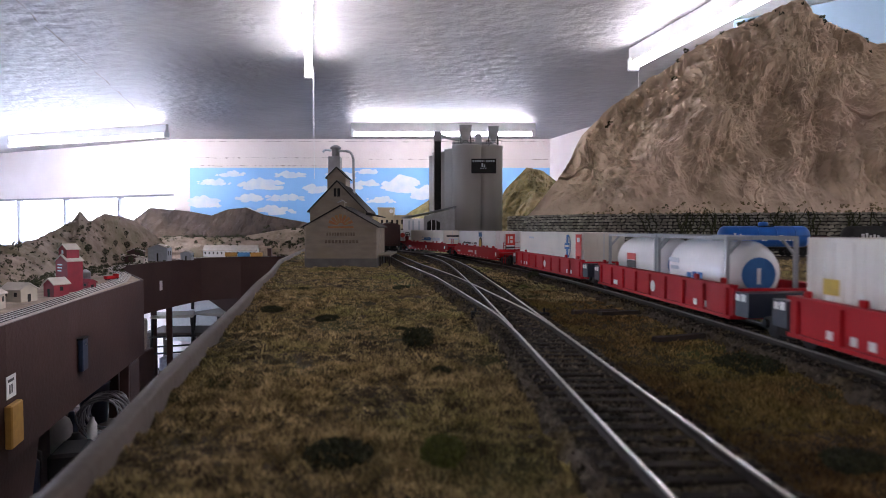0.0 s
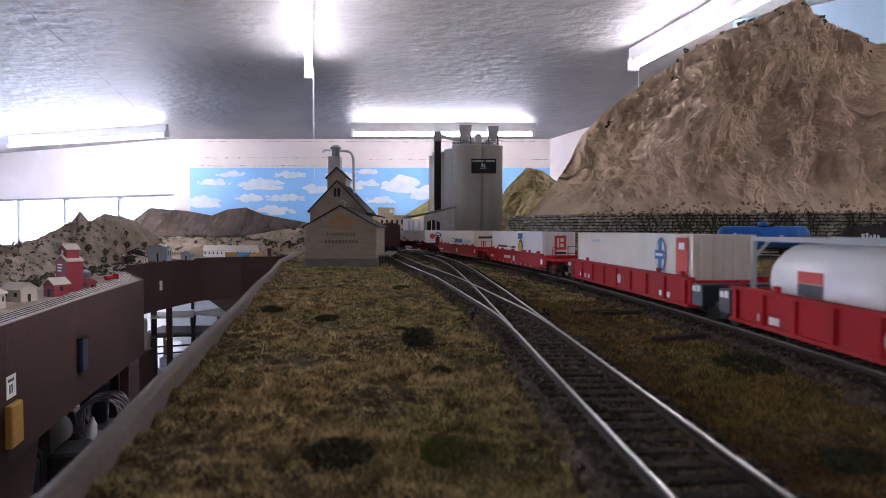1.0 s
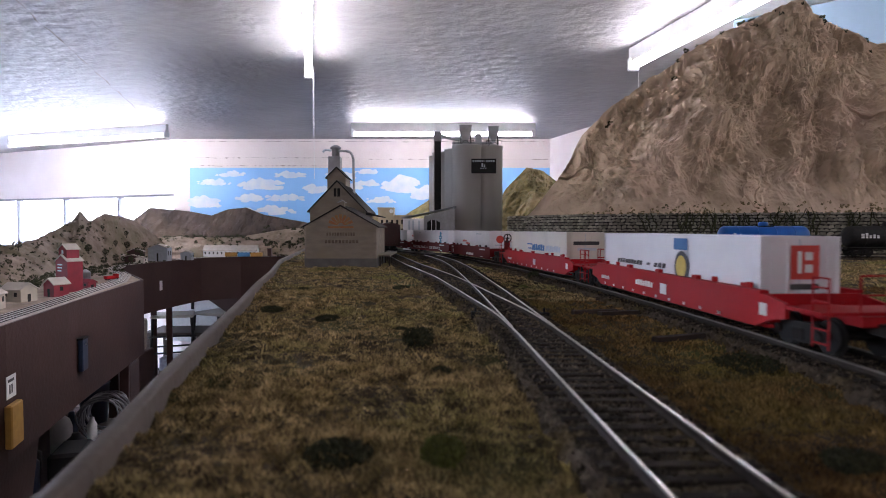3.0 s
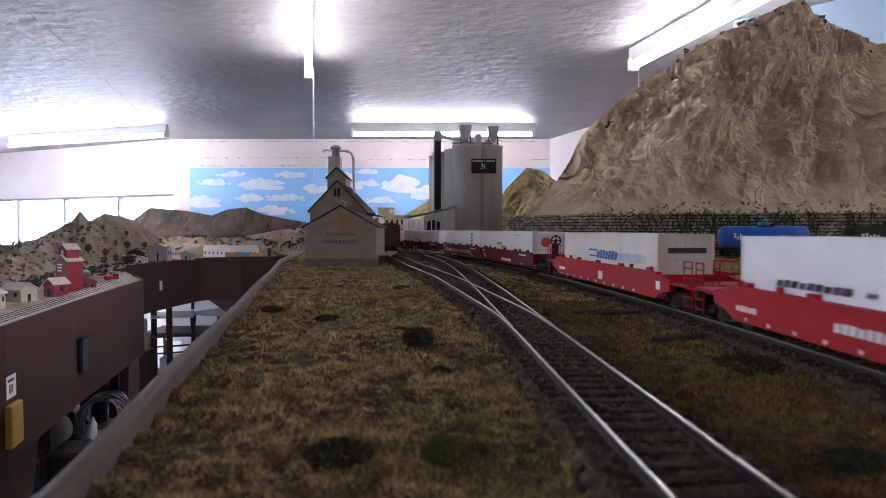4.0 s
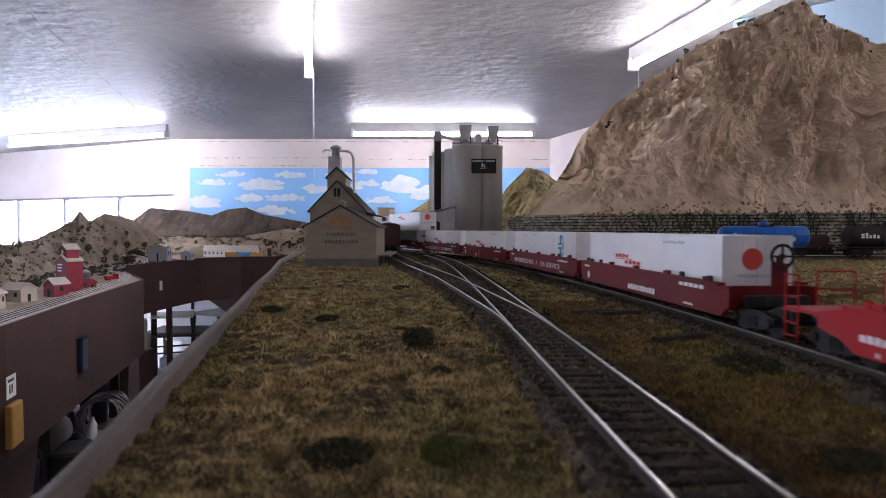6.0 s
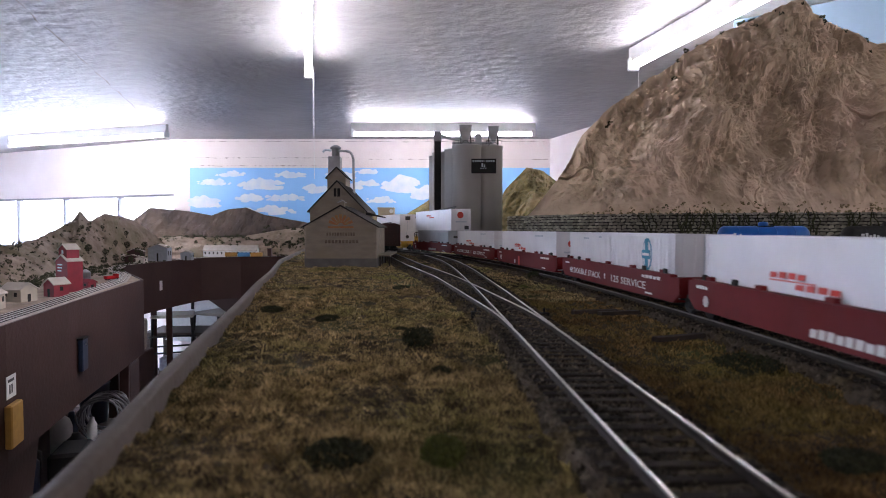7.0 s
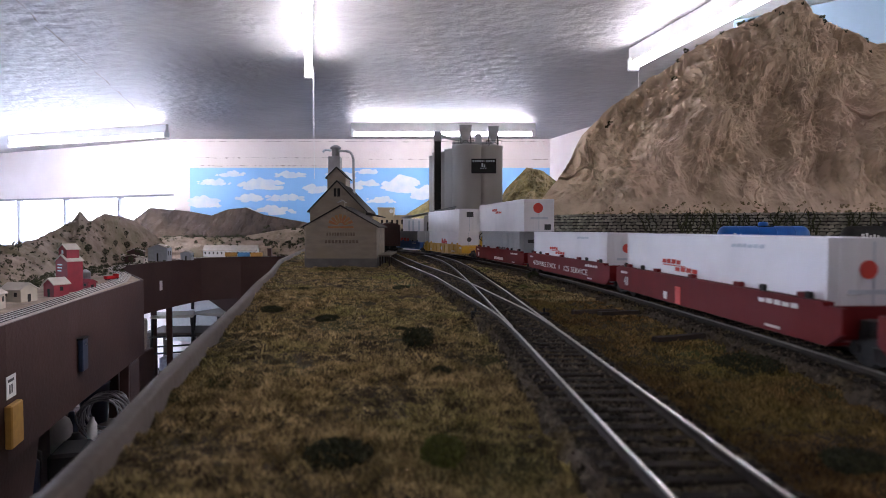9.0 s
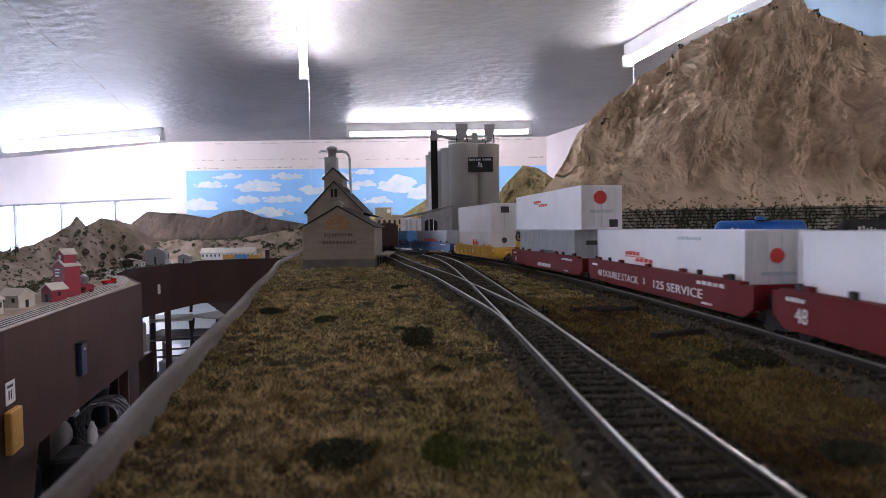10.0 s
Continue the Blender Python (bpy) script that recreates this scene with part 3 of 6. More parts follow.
def tank_container(name, label, emblem):
    th = tagged(new(name), label, "tank container", group="containers on the train")
    a, w, h = 0.0325, CW / 2, 0.0286
    bm = bmesh.new()
    prof = [(.002, -a + .0035), (.007, -a + .004), (.0105, -a + .006), (.0122, -a + .010), (.0122, a - .010), (.0105, a - .006), (.007, a - .004), (.002, a - .0035)]
    lathe(bm, prof, 28)
    bmesh.ops.rotate(bm, verts=bm.verts[:], cent=(0, 0, 0), matrix=Matrix.Rotation(radians(90), 3, "Y"))
    bmesh.ops.translate(bm, verts=bm.verts[:], vec=(0, 0, 0.0145))
    part("tank_shell", bm, M["tankwhite"], th, "smooth white tank shell")
    bm = bmesh.new()
    for x in (-a, a - .0014):
        for y in (-w, w - .0014):
            box(bm, x, x + .0014, y, y + .0014, 0, h)
        for z in (0, h - .0014):
            box(bm, x, x + .0014, -w + .0014, w - .0014, z, z + .0014)
        for sy in (-1, 1):
            rod(bm, (x + .0007, sy * (w - .006), .0014), (x + .0007, sy * (w - .001), .007), .0006, 6)
            rod(bm, (x + .0007, sy * (w - .006), h - .0014), (x + .0007, sy * (w - .001), h - .007), .0006, 6)
    for z in (0, h - .0014):
        for y in (-w, w - .0014):
            box(bm, -a + .0014, a - .0014, y, y + .0014, z, z + .0014)
    part("corner_frame", bm, M["grey"], th, "grey steel frame")
    bm = bmesh.new()
    lathe(bm, [(.003, .0258), (.003, .0272), (.0022, .0276)], 16)
    part("manhole", bm, M["grey"], th)
    part("walkway", rbox(-.026, .026, -.0045, .0045, h - .0012, h - .0004, 0), M["cblue"] if emblem == "blue" else M["grey"], th)
    y = -.0124
    if emblem == "blue":
        word_bars(th, -.004, .011, .0085, .0135, M["inkblue"], 3, "emblem", y)
        bar("lettering", th, -.022, -.012, .0165, .0185, M["inkpale"], y)
        bar("lettering", th, -.020, -.012, .0135, .015, M["inkpale"], y)
    else:
        bar("emblem", th, -.008, .004, .0150, .0185, M["inkred"], y)
        bar("emblem", th, -.008, .004, .0110, .0148, M["inkblack"], y)
    # round end emblem
    disc("end_emblem", th, (a - .0025, 0, .0140), .0066, M["inkblue"], (1, 0, 0))
    bar_e = rbox(a - .0023, a - .0020, -.0007, .0007, .0105, .0165, 0)
    part("end_emblem", bar_e, M["inkwhite"], th)
    return th


WHEEL = None
WHEELS = []


def bogie(parent, x, spin=False):
    """A two-axle truck under a car at x."""
    b = bmesh.new()
    for sy in (-1, 1):
        prism(b, [(x - .0125, .0045), (x - .0125, .0068), (x - .006, .0085), (x + .006, .0085), (x + .0125, .0068), (x + .0125, .0045), (x + .009, .0035), (x + .004, .0022),
                  (x - .004, .0022), (x - .009, .0035)], sy * .0105 - .001, sy * .0105 + .001)
        for dx in (-.010, .010):
            rod(b, (x + dx, sy * .0113, .0052), (x + dx, sy * .0127, .0052), .0016, 10)
        for dx in (-.002, 0, .002):
            rod(b, (x + dx, sy * .0118, .003), (x + dx, sy * .0118, .0065), .0008, 6)
    box(b, x - .003, x + .003, -.0095, .0095, .004, .008)
    tr = part("truck", b, M["dark"], parent, "black sprung truck frame")
    for dx in (-.010, .010):
        ws = share("wheelset", wheel_mesh(), tr, pose(x + dx, 0, .0052))
        if spin:
            WHEELS.append((ws, x + dx))


def wheel_mesh():
    """Two flanged wheels with spoked faces on an axle, round the origin; made once."""
    global WHEEL
    if WHEEL is None:
        w = bmesh.new()
        for sy in (-1, 1):
            rod(w, (0, sy * .0072, 0), (0, sy * .0090, 0), .0052, 20)
            rod(w, (0, sy * .0066, 0), (0, sy * .0072, 0), .0058, 20)
            rod(w, (0, sy * .0090, 0), (0, sy * .0094, 0), .0016, 10)
            for k in range(4):
                c, s = math.cos(k * math.pi / 2), math.sin(k * math.pi / 2)
                rod(w, (c * .0031, sy * .0090, s * .0031), (c * .0031, sy * .0092, s * .0031), .0007, 6)
        rod(w, (0, -.009, 0), (0, .009, 0), .0011, 8)
        WHEEL = bpy.data.meshes.new("wheelset")
        w.to_mesh(WHEEL)
        w.free()
        WHEEL.materials.append(M["dark"])
    return WHEEL


def well_car(name, label, mat, well, pitch, style, front_truck=True, rear_truck=True, endmat=None):
    """One well car unit; origin at the middle on the rail top, front towards +x."""
    th = tagged(new(name), label, "well car", group="intermodal train")
    a, e, w = well / 2, pitch / 2, 0.0166
    lo, hi = 0.0048, 0.0160
    for sy in (-1, 1):
        bm = bmesh.new()
        y0, y1 = sorted((sy * w, sy * (w - .0014)))
        if style == "rib":
            pts = [(-a, lo), (a, lo), (a, hi), (-a, hi)]
        elif style == "taper":
            pts = [(-a + .004, lo), (a - .004, lo), (a + .003, lo + .003), (a + .012, lo + .0045), (a + .012, hi - .002), (a, hi), (-a, hi), (-a - .012, hi - .002), (-a - .012, lo + .0045), (-a - .003, lo + .003)]
        else:
            pts = [(-a, lo), (a, lo), (a + .006, lo + .004), (a + .006, hi), (-a - .006, hi), (-a - .006, lo + .004)]
        prism(bm, pts, y0, y1)
        side = part("side_sill", bm, mat, th)
        bm = bmesh.new()
        box(bm, -a, a, min(sy * (w + .0012), sy * (w - .002)), max(sy * (w + .0012), sy * (w - .002)), hi, hi + .0011)
        if style == "rib":
            box(bm, -a, a, min(sy * (w + .001), sy * w), max(sy * (w + .001), sy * w), lo, lo + .0012)
            for i in range(9):
                x = -a + .004 + (well - .008) * i / 8
                box(bm, x - .0011, x + .0011, min(sy * w, sy * (w + .0011)), max(sy * w, sy * (w + .0011)), lo + .0012, hi)
        else:
            for i in range(5):
                x = -a + .012 + (well - .024) * i / 4
                box(bm, x - .002, x + .002, min(sy * w, sy * (w - .002)), max(sy * w, sy * (w - .002)), hi + .0011, hi + .0026)
        part("top_chord", bm, mat, th)
    part("well_floor", rbox(-a, a, -w + .0014, w - .0014, lo, lo + .001, 0), mat, th)
    for sx in (-1, 1):
        bm = bmesh.new()
        x0, x1 = sorted((sx * a, sx * (a + .0015)))
        box(bm, x0, x1, -w + .0014, w - .0014, lo + .002, hi)
        part("end_bulkhead", bm, mat, th)
        bm = bmesh.new()
        x0, x1 = sorted((sx * (a + .0015), sx * (e - .002)))
        box(bm, x0, x1, -.006, .006, .0095, .0125)
        if style == "taper":
            x0, x1 = sorted((sx * (a + .0125), sx * (e - .004)))
            box(bm, x0, x1, -w, w, .0125, .0135)
        elif style == "rib":
            x0, x1 = sorted((sx * (a + .0015), sx * (a + .010)))
            box(bm, x0, x1, -w, w, .0065, hi - .001)
        else:
            x0, x1 = sorted((sx * (a + .0061), sx * (a + .010)))
            box(bm, x0, x1, -w + .005, w - .005, .009, hi - .003)
        part("end_platform", bm, endmat or mat, th)
        if style == "taper":
            for sy in (-1, 1):
                bm = bmesh.new()
                x = sx * (e - .006)
                for dx in (-.0035, .0035):
                    rod(bm, (x + dx, sy * (w - .001), .003), (x + dx, sy * (w - .001), .0235), .0003, 6)
                for z in (.0045, .0085, .0125, .0165, .0205, .0233):
                    rod(bm, (x - .0035, sy * (w - .001), z), (x + .0035, sy * (w - .001), z), .0003, 6)
                part("ladder", bm, mat, th)
            bm = bmesh.new()
            x = sx * (e - .003)
            for y in (-.006, .006):
                rod(bm, (x, y, .013), (x, y, .024), .0003, 6)
            for z in (.0185, .024):
                rod(bm, (x, -.006, z), (x, .006, z), .0003, 6)
            part("end_rail", bm, mat, th)
        # small latches on the chord
        for i in (0.62, 0.9):
            bm = bmesh.new()
            box(bm, sx * a * i - .0014, sx * a * i + .0014, -w - .0004, -w + .0010, hi + .0011, hi + .0032)
            part("container_latch", bevel(bm, .0003), M["dark"] if style == "maxi" else mat, th)
    if front_truck:
        bogie(th, e - (0.0 if style != "taper" else .022), True)
    if rear_truck:
        bogie(th, -e + (0.0 if style != "taper" else .022), True)
    if style == "taper" or not front_truck or not rear_truck:
        for sx in (-1, 1):
            bm = bmesh.new()
            box(bm, sx * e - .006, sx * e + .006, -.0015, .0015, .007, .0105)
            part("coupler", bevel(bm, .0004), M["dark"], th)
    # small stencilled data
    y = -w - .0002
    ink = M["inkwhite"]
    if style == "maxi":
        word_bars(th, a - .034, a - .012, .0135, .0150, ink, 5, y=y, slant=0)
        word_bars(th, -a + .002, -a + .012, .0135, .0148, ink, 4, y=y, slant=0)
        bar("lettering", th, a - .03, a - .022, .006, .0068, ink, y)
    if style == "taper":
        word_bars(th, -a + .006, -a + .02, .0085, .0105, ink, 5, y=y, slant=0)
        bar("data_panel", th, .004, .0105, .0078, .0125, ink, y)
        bar("data_panel", th, a - .002, a + .002, .009, .013, ink, y)
        for i in range(10):
            bar("reflector", th, -a + .012 + i * .0145, -a + .0135 + i * .0145, .0055, .0066, ink, y)
    if style == "rib":
        disc("round_emblem", th, (.004, y, .0105), .0026, ink, (0, -1, 0))
        for x in (-a + .018, -a + .028, a - .03, a - .022, -.05):
            bar("lettering", th, x, x + .0026, .0068, .0092, ink, y)
        for sx in (-1, 1):
            word_bars(th, sx * (a + .0055) - .0035, sx * (a + .0055) + .0035, .012, .0145, ink, 2, y=y, slant=0)
    return th


RAIL_TOP, SPEED = 0.0062, 0.150
MOVERS = []


def roll_on(th, s0, half, z):
    """Remember a thing that rides the main line: its middle lies at s0 at the start."""
    MOVERS.append((th, s0, half, z))
    ride = train_pose(s0, half, z)
    th.matrix_world = ride
    return th


def train_pose(s, half, z):
    f, r = on_main(s - half), on_main(s + half)
    d = f - r
    c = (f + r) / 2
    return pose(c.x, c.y, z, 0, 0, math.degrees(math.atan2(d.y, d.x)))


def oval(bm, x, z, rx, rz, y0, y1, seg=28):
    prism(bm, [(x + rx * math.cos(2 * math.pi * i / seg), z + rz * math.sin(2 * math.pi * i / seg)) for i in range(seg)], y0, y1)


def cross_emblem(th, x, z, r, mat, field):
    """An upright oval ring with a thick cross inside it."""
    y = -CW / 2 - .0002
    for k, (f, m) in enumerate(((1.0, mat), (.86, field))):
        bm = bmesh.new()
        oval(bm, x, z, r * .88 * f, r * 1.3 * f, y - .0002 * k, y - .0002 * k + .0002)
        part("cross_emblem", bm, m, th)
    bar("cross_emblem", th, x - r * .30, x + r * .30, z - r * 1.2, z + r * 1.2, mat, y - .0004)
    bar("cross_emblem", th, x - r * .80, x + r * .80, z - r * .34, z + r * .34, mat, y - .0006)
    bar("cross_emblem", th, x - r * .62, x + r * .62, z - r * .10, z + r * .10, field, y - .0008)


def brake_wheel(th, x, mat):
    """A spoked hand brake wheel on its stand at the end of a car."""
    bm = bmesh.new()
    y, z, r = .0030, .0272, .0042
    ring = [(x, y + r * math.cos(2 * math.pi * i / 16), z + r * math.sin(2 * math.pi * i / 16)) for i in range(17)]
    tube(bm, ring, .0006, 6)
    for i in range(0, 16, 4):
        rod(bm, (x, y, z), ring[i], .0004, 5)
    rod(bm, (x - .0012, y, z), (x + .0006, y, z), .0010, 8)
    part("brake_wheel", bm, M["dark"], th, "black spoked brake wheel")
    bm = bmesh.new()
    box(bm, x - .0022, x - .0012, y - .003, y + .003, .0125, .0245)
    box(bm, x - .0022, x - .0012, y - .0012, y + .0012, .0245, .0275)
    part("brake_stand", bm, mat, th)


def build_train():
    deck = .0032
    red, br = M["red"], M["brown"]
    lb = "bright red articulated well car with ribbed sides"
    lr = "bright red well car with ladders and end platforms"
    lo = "dark oxide red articulated well car"
    L48 = 0.162
    cars = [  # name, label, paint, style, middle, pitch, well, front and rear truck
        ("A", lb, red, "rib", 3.257, .195, .170, True, True), ("B", lb + " carrying tanks", red, "rib", 3.452, .195, .150, False, True),
        ("C", lb, red, "rib", 3.647, .195, .170, False, True), ("D", lr, red, "taper", 3.894, .238, .172, True, True),
        ("E", lr, red, "taper", 4.131, .238, .172, True, True), ("F", lo, br, "maxi", 4.372, .196, .170, True, True),
        ("G", lo + " with large white lettering", br, "maxi", 4.564, .192, .170, False, True), ("H", lo, br, "maxi", 4.760, .192, .170, False, True),
        ("I", lo + " with large white lettering", br, "maxi", 4.954, .194, .170, False, True), ("J", lo + " under a double stack", br, "maxi", 5.149, .196, .170, False, True),
        ("K", "yellow well car under a double stack", M["yellow"], "rib", 5.392, .236, .160, True, True), ("L", "blue well car behind the yellow one", M["blue"], "maxi", 5.596, .19, .168, True, True),
        ("M", "blue well car at the train's tail", M["blue"], "maxi", 5.787, .19, .168, False, True)]
    unit = {}
    for code, label, paint, style, s, pitch, well, ft, rt in cars:
        c = well_car("well_car", label, paint, well, pitch, style, ft, rt, M["navy"] if style == "rib" and paint is red else M["dark"] if style == "maxi" else None)
        unit[code] = c
        roll_on(c, s, pitch / 2 - (.022 if style == "taper" else 0), RAIL_TOP)
        y = -.0166 - .0003
        if code in "GI":
            letters("lettering", "48 DOUBLE STACK", .0052, M["inkwhite"], c, pose(-.072, y, .0080), "bold white lettering", .062)
            bar("star", c, -.0030, -.0020, .0084, .0115, M["inkwhite"], y)
            letters("lettering", "125 SERVICE", .0052, M["inkwhite"], c, pose(.007, y, .0080), "bold white lettering", .047)
        if code in "FJ":
            word_bars(c, -.008, .026, .0065, .0092, M["inkwhite"], 9, y=y)
            disc("round_emblem", c, (-.074, y, .009), .0022, M["inkwhite"], (0, -1, 0))
        if code == "H":
            letters("lettering", "48", .0066, M["inkwhite"], c, pose(-.078, y, .0075), "bold white number")
            bar("data_panel", c, -.026, -.0225, .006, .0092, M["inkwhite"], y)
            bar("data_panel", c, -.0135, -.0085, .005, .0125, M["inkred"], y)
        if code in "FK":
            brake_wheel(c, pitch / 2 - .006, paint)
        if code == "D":
            word_bars(c, -.026, -.004, .0095, .0122, M["inkwhite"], 7, y=y)

    def load(code, ob, dx=0.0, z=deck):
        s = [c for c in cars if c[0] == code][0]
        roll_on(ob, s[4] - dx, s[5] / 2, RAIL_TOP + z)
        return ob

    def word_logo(c, x, z, k=1.0):
        word_bars(c, x, x + .020 * k, z + .0030, z + .0050, M["inkred"], 4)
        bar("lettering", c, x, x + .024 * k, z + .0021, z + .0025, M["inkred"])
        word_bars(c, x + .014 * k, x + .036 * k, z, z + .0019, M["inkred"], 4)

    end = L48 / 2 + .0001
    c = load("A", container("container", L48, M["cream"], "plain cream shipping container on a red car"))
    bar("placard", c, -.073, -.066, .0155, .020, M["inkyellow"])
    load("B", tank_container("tank_container", "white tank container with an orange and black emblem", "orange"), -.0335, deck + .0027)
    load("B", tank_container("tank_container", "white tank container with blue lettering", "blue"), .0335, deck + .0027)
    c = load("C", container("container", L48, M["cream"], "cream container with a blue cross emblem and red panel", ribs=False))
    cross_emblem(c, .050, .022, .0062, M["inkblue"], M["cream"])
    bar("red_panel", c, .066, .077, .0135, .0303, M["inkred"])
    bar("lettering", c, .069, .074, .025, .028, M["inkwhite"], -CW / 2 - .0004)
    bar("lettering", c, -.05, -.036, .026, .0275, M["inkpale"])
    c = load("D", container("container", L48, M["white"], "white container with black script and gold emblem", ribs=False))
    word_bars(c, -.058, -.022, .0160, .0182, M["inkblack"], 9, slant=.001)
    word_bars(c, -.017, -.012, .0165, .0178, M["inkblack"], 1, slant=.001)
    word_bars(c, -.008, .006, .0160, .0182, M["inkblack"], 3, slant=.001)
    disc("round_emblem", c, (.022, -CW / 2 - .0001, .0178), .0068, M["inkblack"], (0, -1, 0))
    disc("round_emblem", c, (.022, -CW / 2 - .0004, .0178), .0048, M["inkyellow"], (0, -1, 0))
    bar("blue_panel", c, .014, .027, .0250, .0300, M["inkblue"])
    end_bar("red_emblem", c, end, -.0035, .0065, .017, .0285, M["inkred"])
    end_bar("red_emblem", c, end + .0002, -.0012, .0002, .019, .0265, M["inkwhite"])
    end_bar("red_emblem", c, end + .0002, .0014, .0040, .0235, .0262, M["inkwhite"])
    end_bar("red_emblem", c, end + .0002, .0014, .0040, .0193, .0220, M["inkwhite"])
    end_bar("lettering", c, end, -.0035, .0065, .0135, .0155, M["inkblack"])
    c = load("E", container("container", .155, M["cream"], "cream container with slanted blue lettering", ribs=False), .0035)
    bar("stripe", c, -.022, -.008, .0207, .0217, M["inkblue"], slant=.0)
    bar("stripe", c, -.020, -.009, .0172, .0182, M["inkblue"], slant=.0)
    word_bars(c, -.008, .026, .0165, .0215, M["inkblue"], 7, slant=.0012)
    word_bars(c, .029, .064, .0165, .0210, M["inkpale"], 7, slant=.0012)
    end_bar("lettering", c, .0776, -.009, .010, .0225, .0250, M["inkblack"])
    end_bar("lettering", c, .0776, -.006, .008, .0185, .0205, M["inkpale"])
    for code in "FHI":
        c = load(code, container("container", L48, M["white"], "white container with red lettering and red disc", ribs=False))
        word_logo(c, -.034, .0155)
        disc("red_disc", c, (end - .0001, -.002, .0225), .0042 if code == "F" else .0027, M["inkred"], (1, 0, 0))
        word_bars(c, .028, .050, .0275, .0288, M["inkpale"], 6)
        end_bar("lettering", c, end, -.008, .005, .0155, .0168, M["inkpale"])
    c = load("G", container("container", L48, M["white"], "white corrugated container with a teal cross emblem"))
    cross_emblem(c, .051, .0215, .0062, M["inkcyan"], M["white"])
    bar("lettering", c, -.05, -.040, .0275, .0285, M["inkpale"])
    bar("lettering", c, -.02, -.016, .0285, .0298, M["inkpale"])
    end_bar("lettering", c, end, .002, .009, .023, .027, M["inkpale"])
    c = load("J", container("container", 0.140, M["grey"], "grey ribbed container under another one"))
    word_bars(c, -.012, .036, .0125, .016, M["inkblack"], 8)
    end_bar("lettering", c, .0701, -.006, .004, .021, .024, M["inkblack"])
    c = load("J", container("container", 0.166, M["white"], "white container with a red disc stacked on top", ribs=False), 0, deck + .0290)
    word_logo(c, -.026, .0205)
    disc("red_disc", c, (.083, -.001, .0235), .0045, M["inkred"], (1, 0, 0))
    end_bar("lettering", c, .0831, -.008, .008, .0135, .0155, M["inkpale"])
    end_bar("data_panel", c, .0831, .005, .011, .004, .009, M["inkblack"])
    c = load("K", container("container", 0.137, M["white"], "white container with bold red lettering", .0300))
    for i in range(4):
        bar("lettering", c, -.004 + i * .0062, .0012 + i * .0062, .0125, .0205 - (.0025 if i in (1, 3) else 0), M["inkred"])
    disc("emblem", c, (.0686, .001, .02), .003, M["inkblack"], (1, 0, 0))
    c = load("K", container("container", 0.146, M["white"], "plain white container stacked on top"), 0, deck + .0275)
    end_bar("data_panel", c, .0731, -.004, .005, .0215, .028, M["inkblack"])
    c = load("L", container("container", 0.140, M["grey"], "grey container with faded red lettering", .0300))
    word_bars(c, -.03, .03, .012, .019, M["inkred"], 4)
    c = load("M", container("container", 0.140, M["cblue"], "light blue container on a blue car", .0300))
    bar("lettering", c, -.02, .02, .014, .017, M["inkwhite"])


build_train()



# ---- terrain ----
def along(ctrl, u):
    """A point on a polyline of plan points (with heights) at share u."""
    c = np.array(ctrl, float)
    d = np.r_[0, np.cumsum(np.linalg.norm(np.diff(c[:, :2], axis=0), axis=1))]
    return np.array([np.interp(u * d[-1], d, c[:, i]) for i in range(c.shape[1])])


def by_index(ctrl, u):
    c = np.array(ctrl, float)
    k = np.linspace(0, 1, len(c))
    return np.array([np.interp(u, k, c[:, i]) for i in range(c.shape[1])])


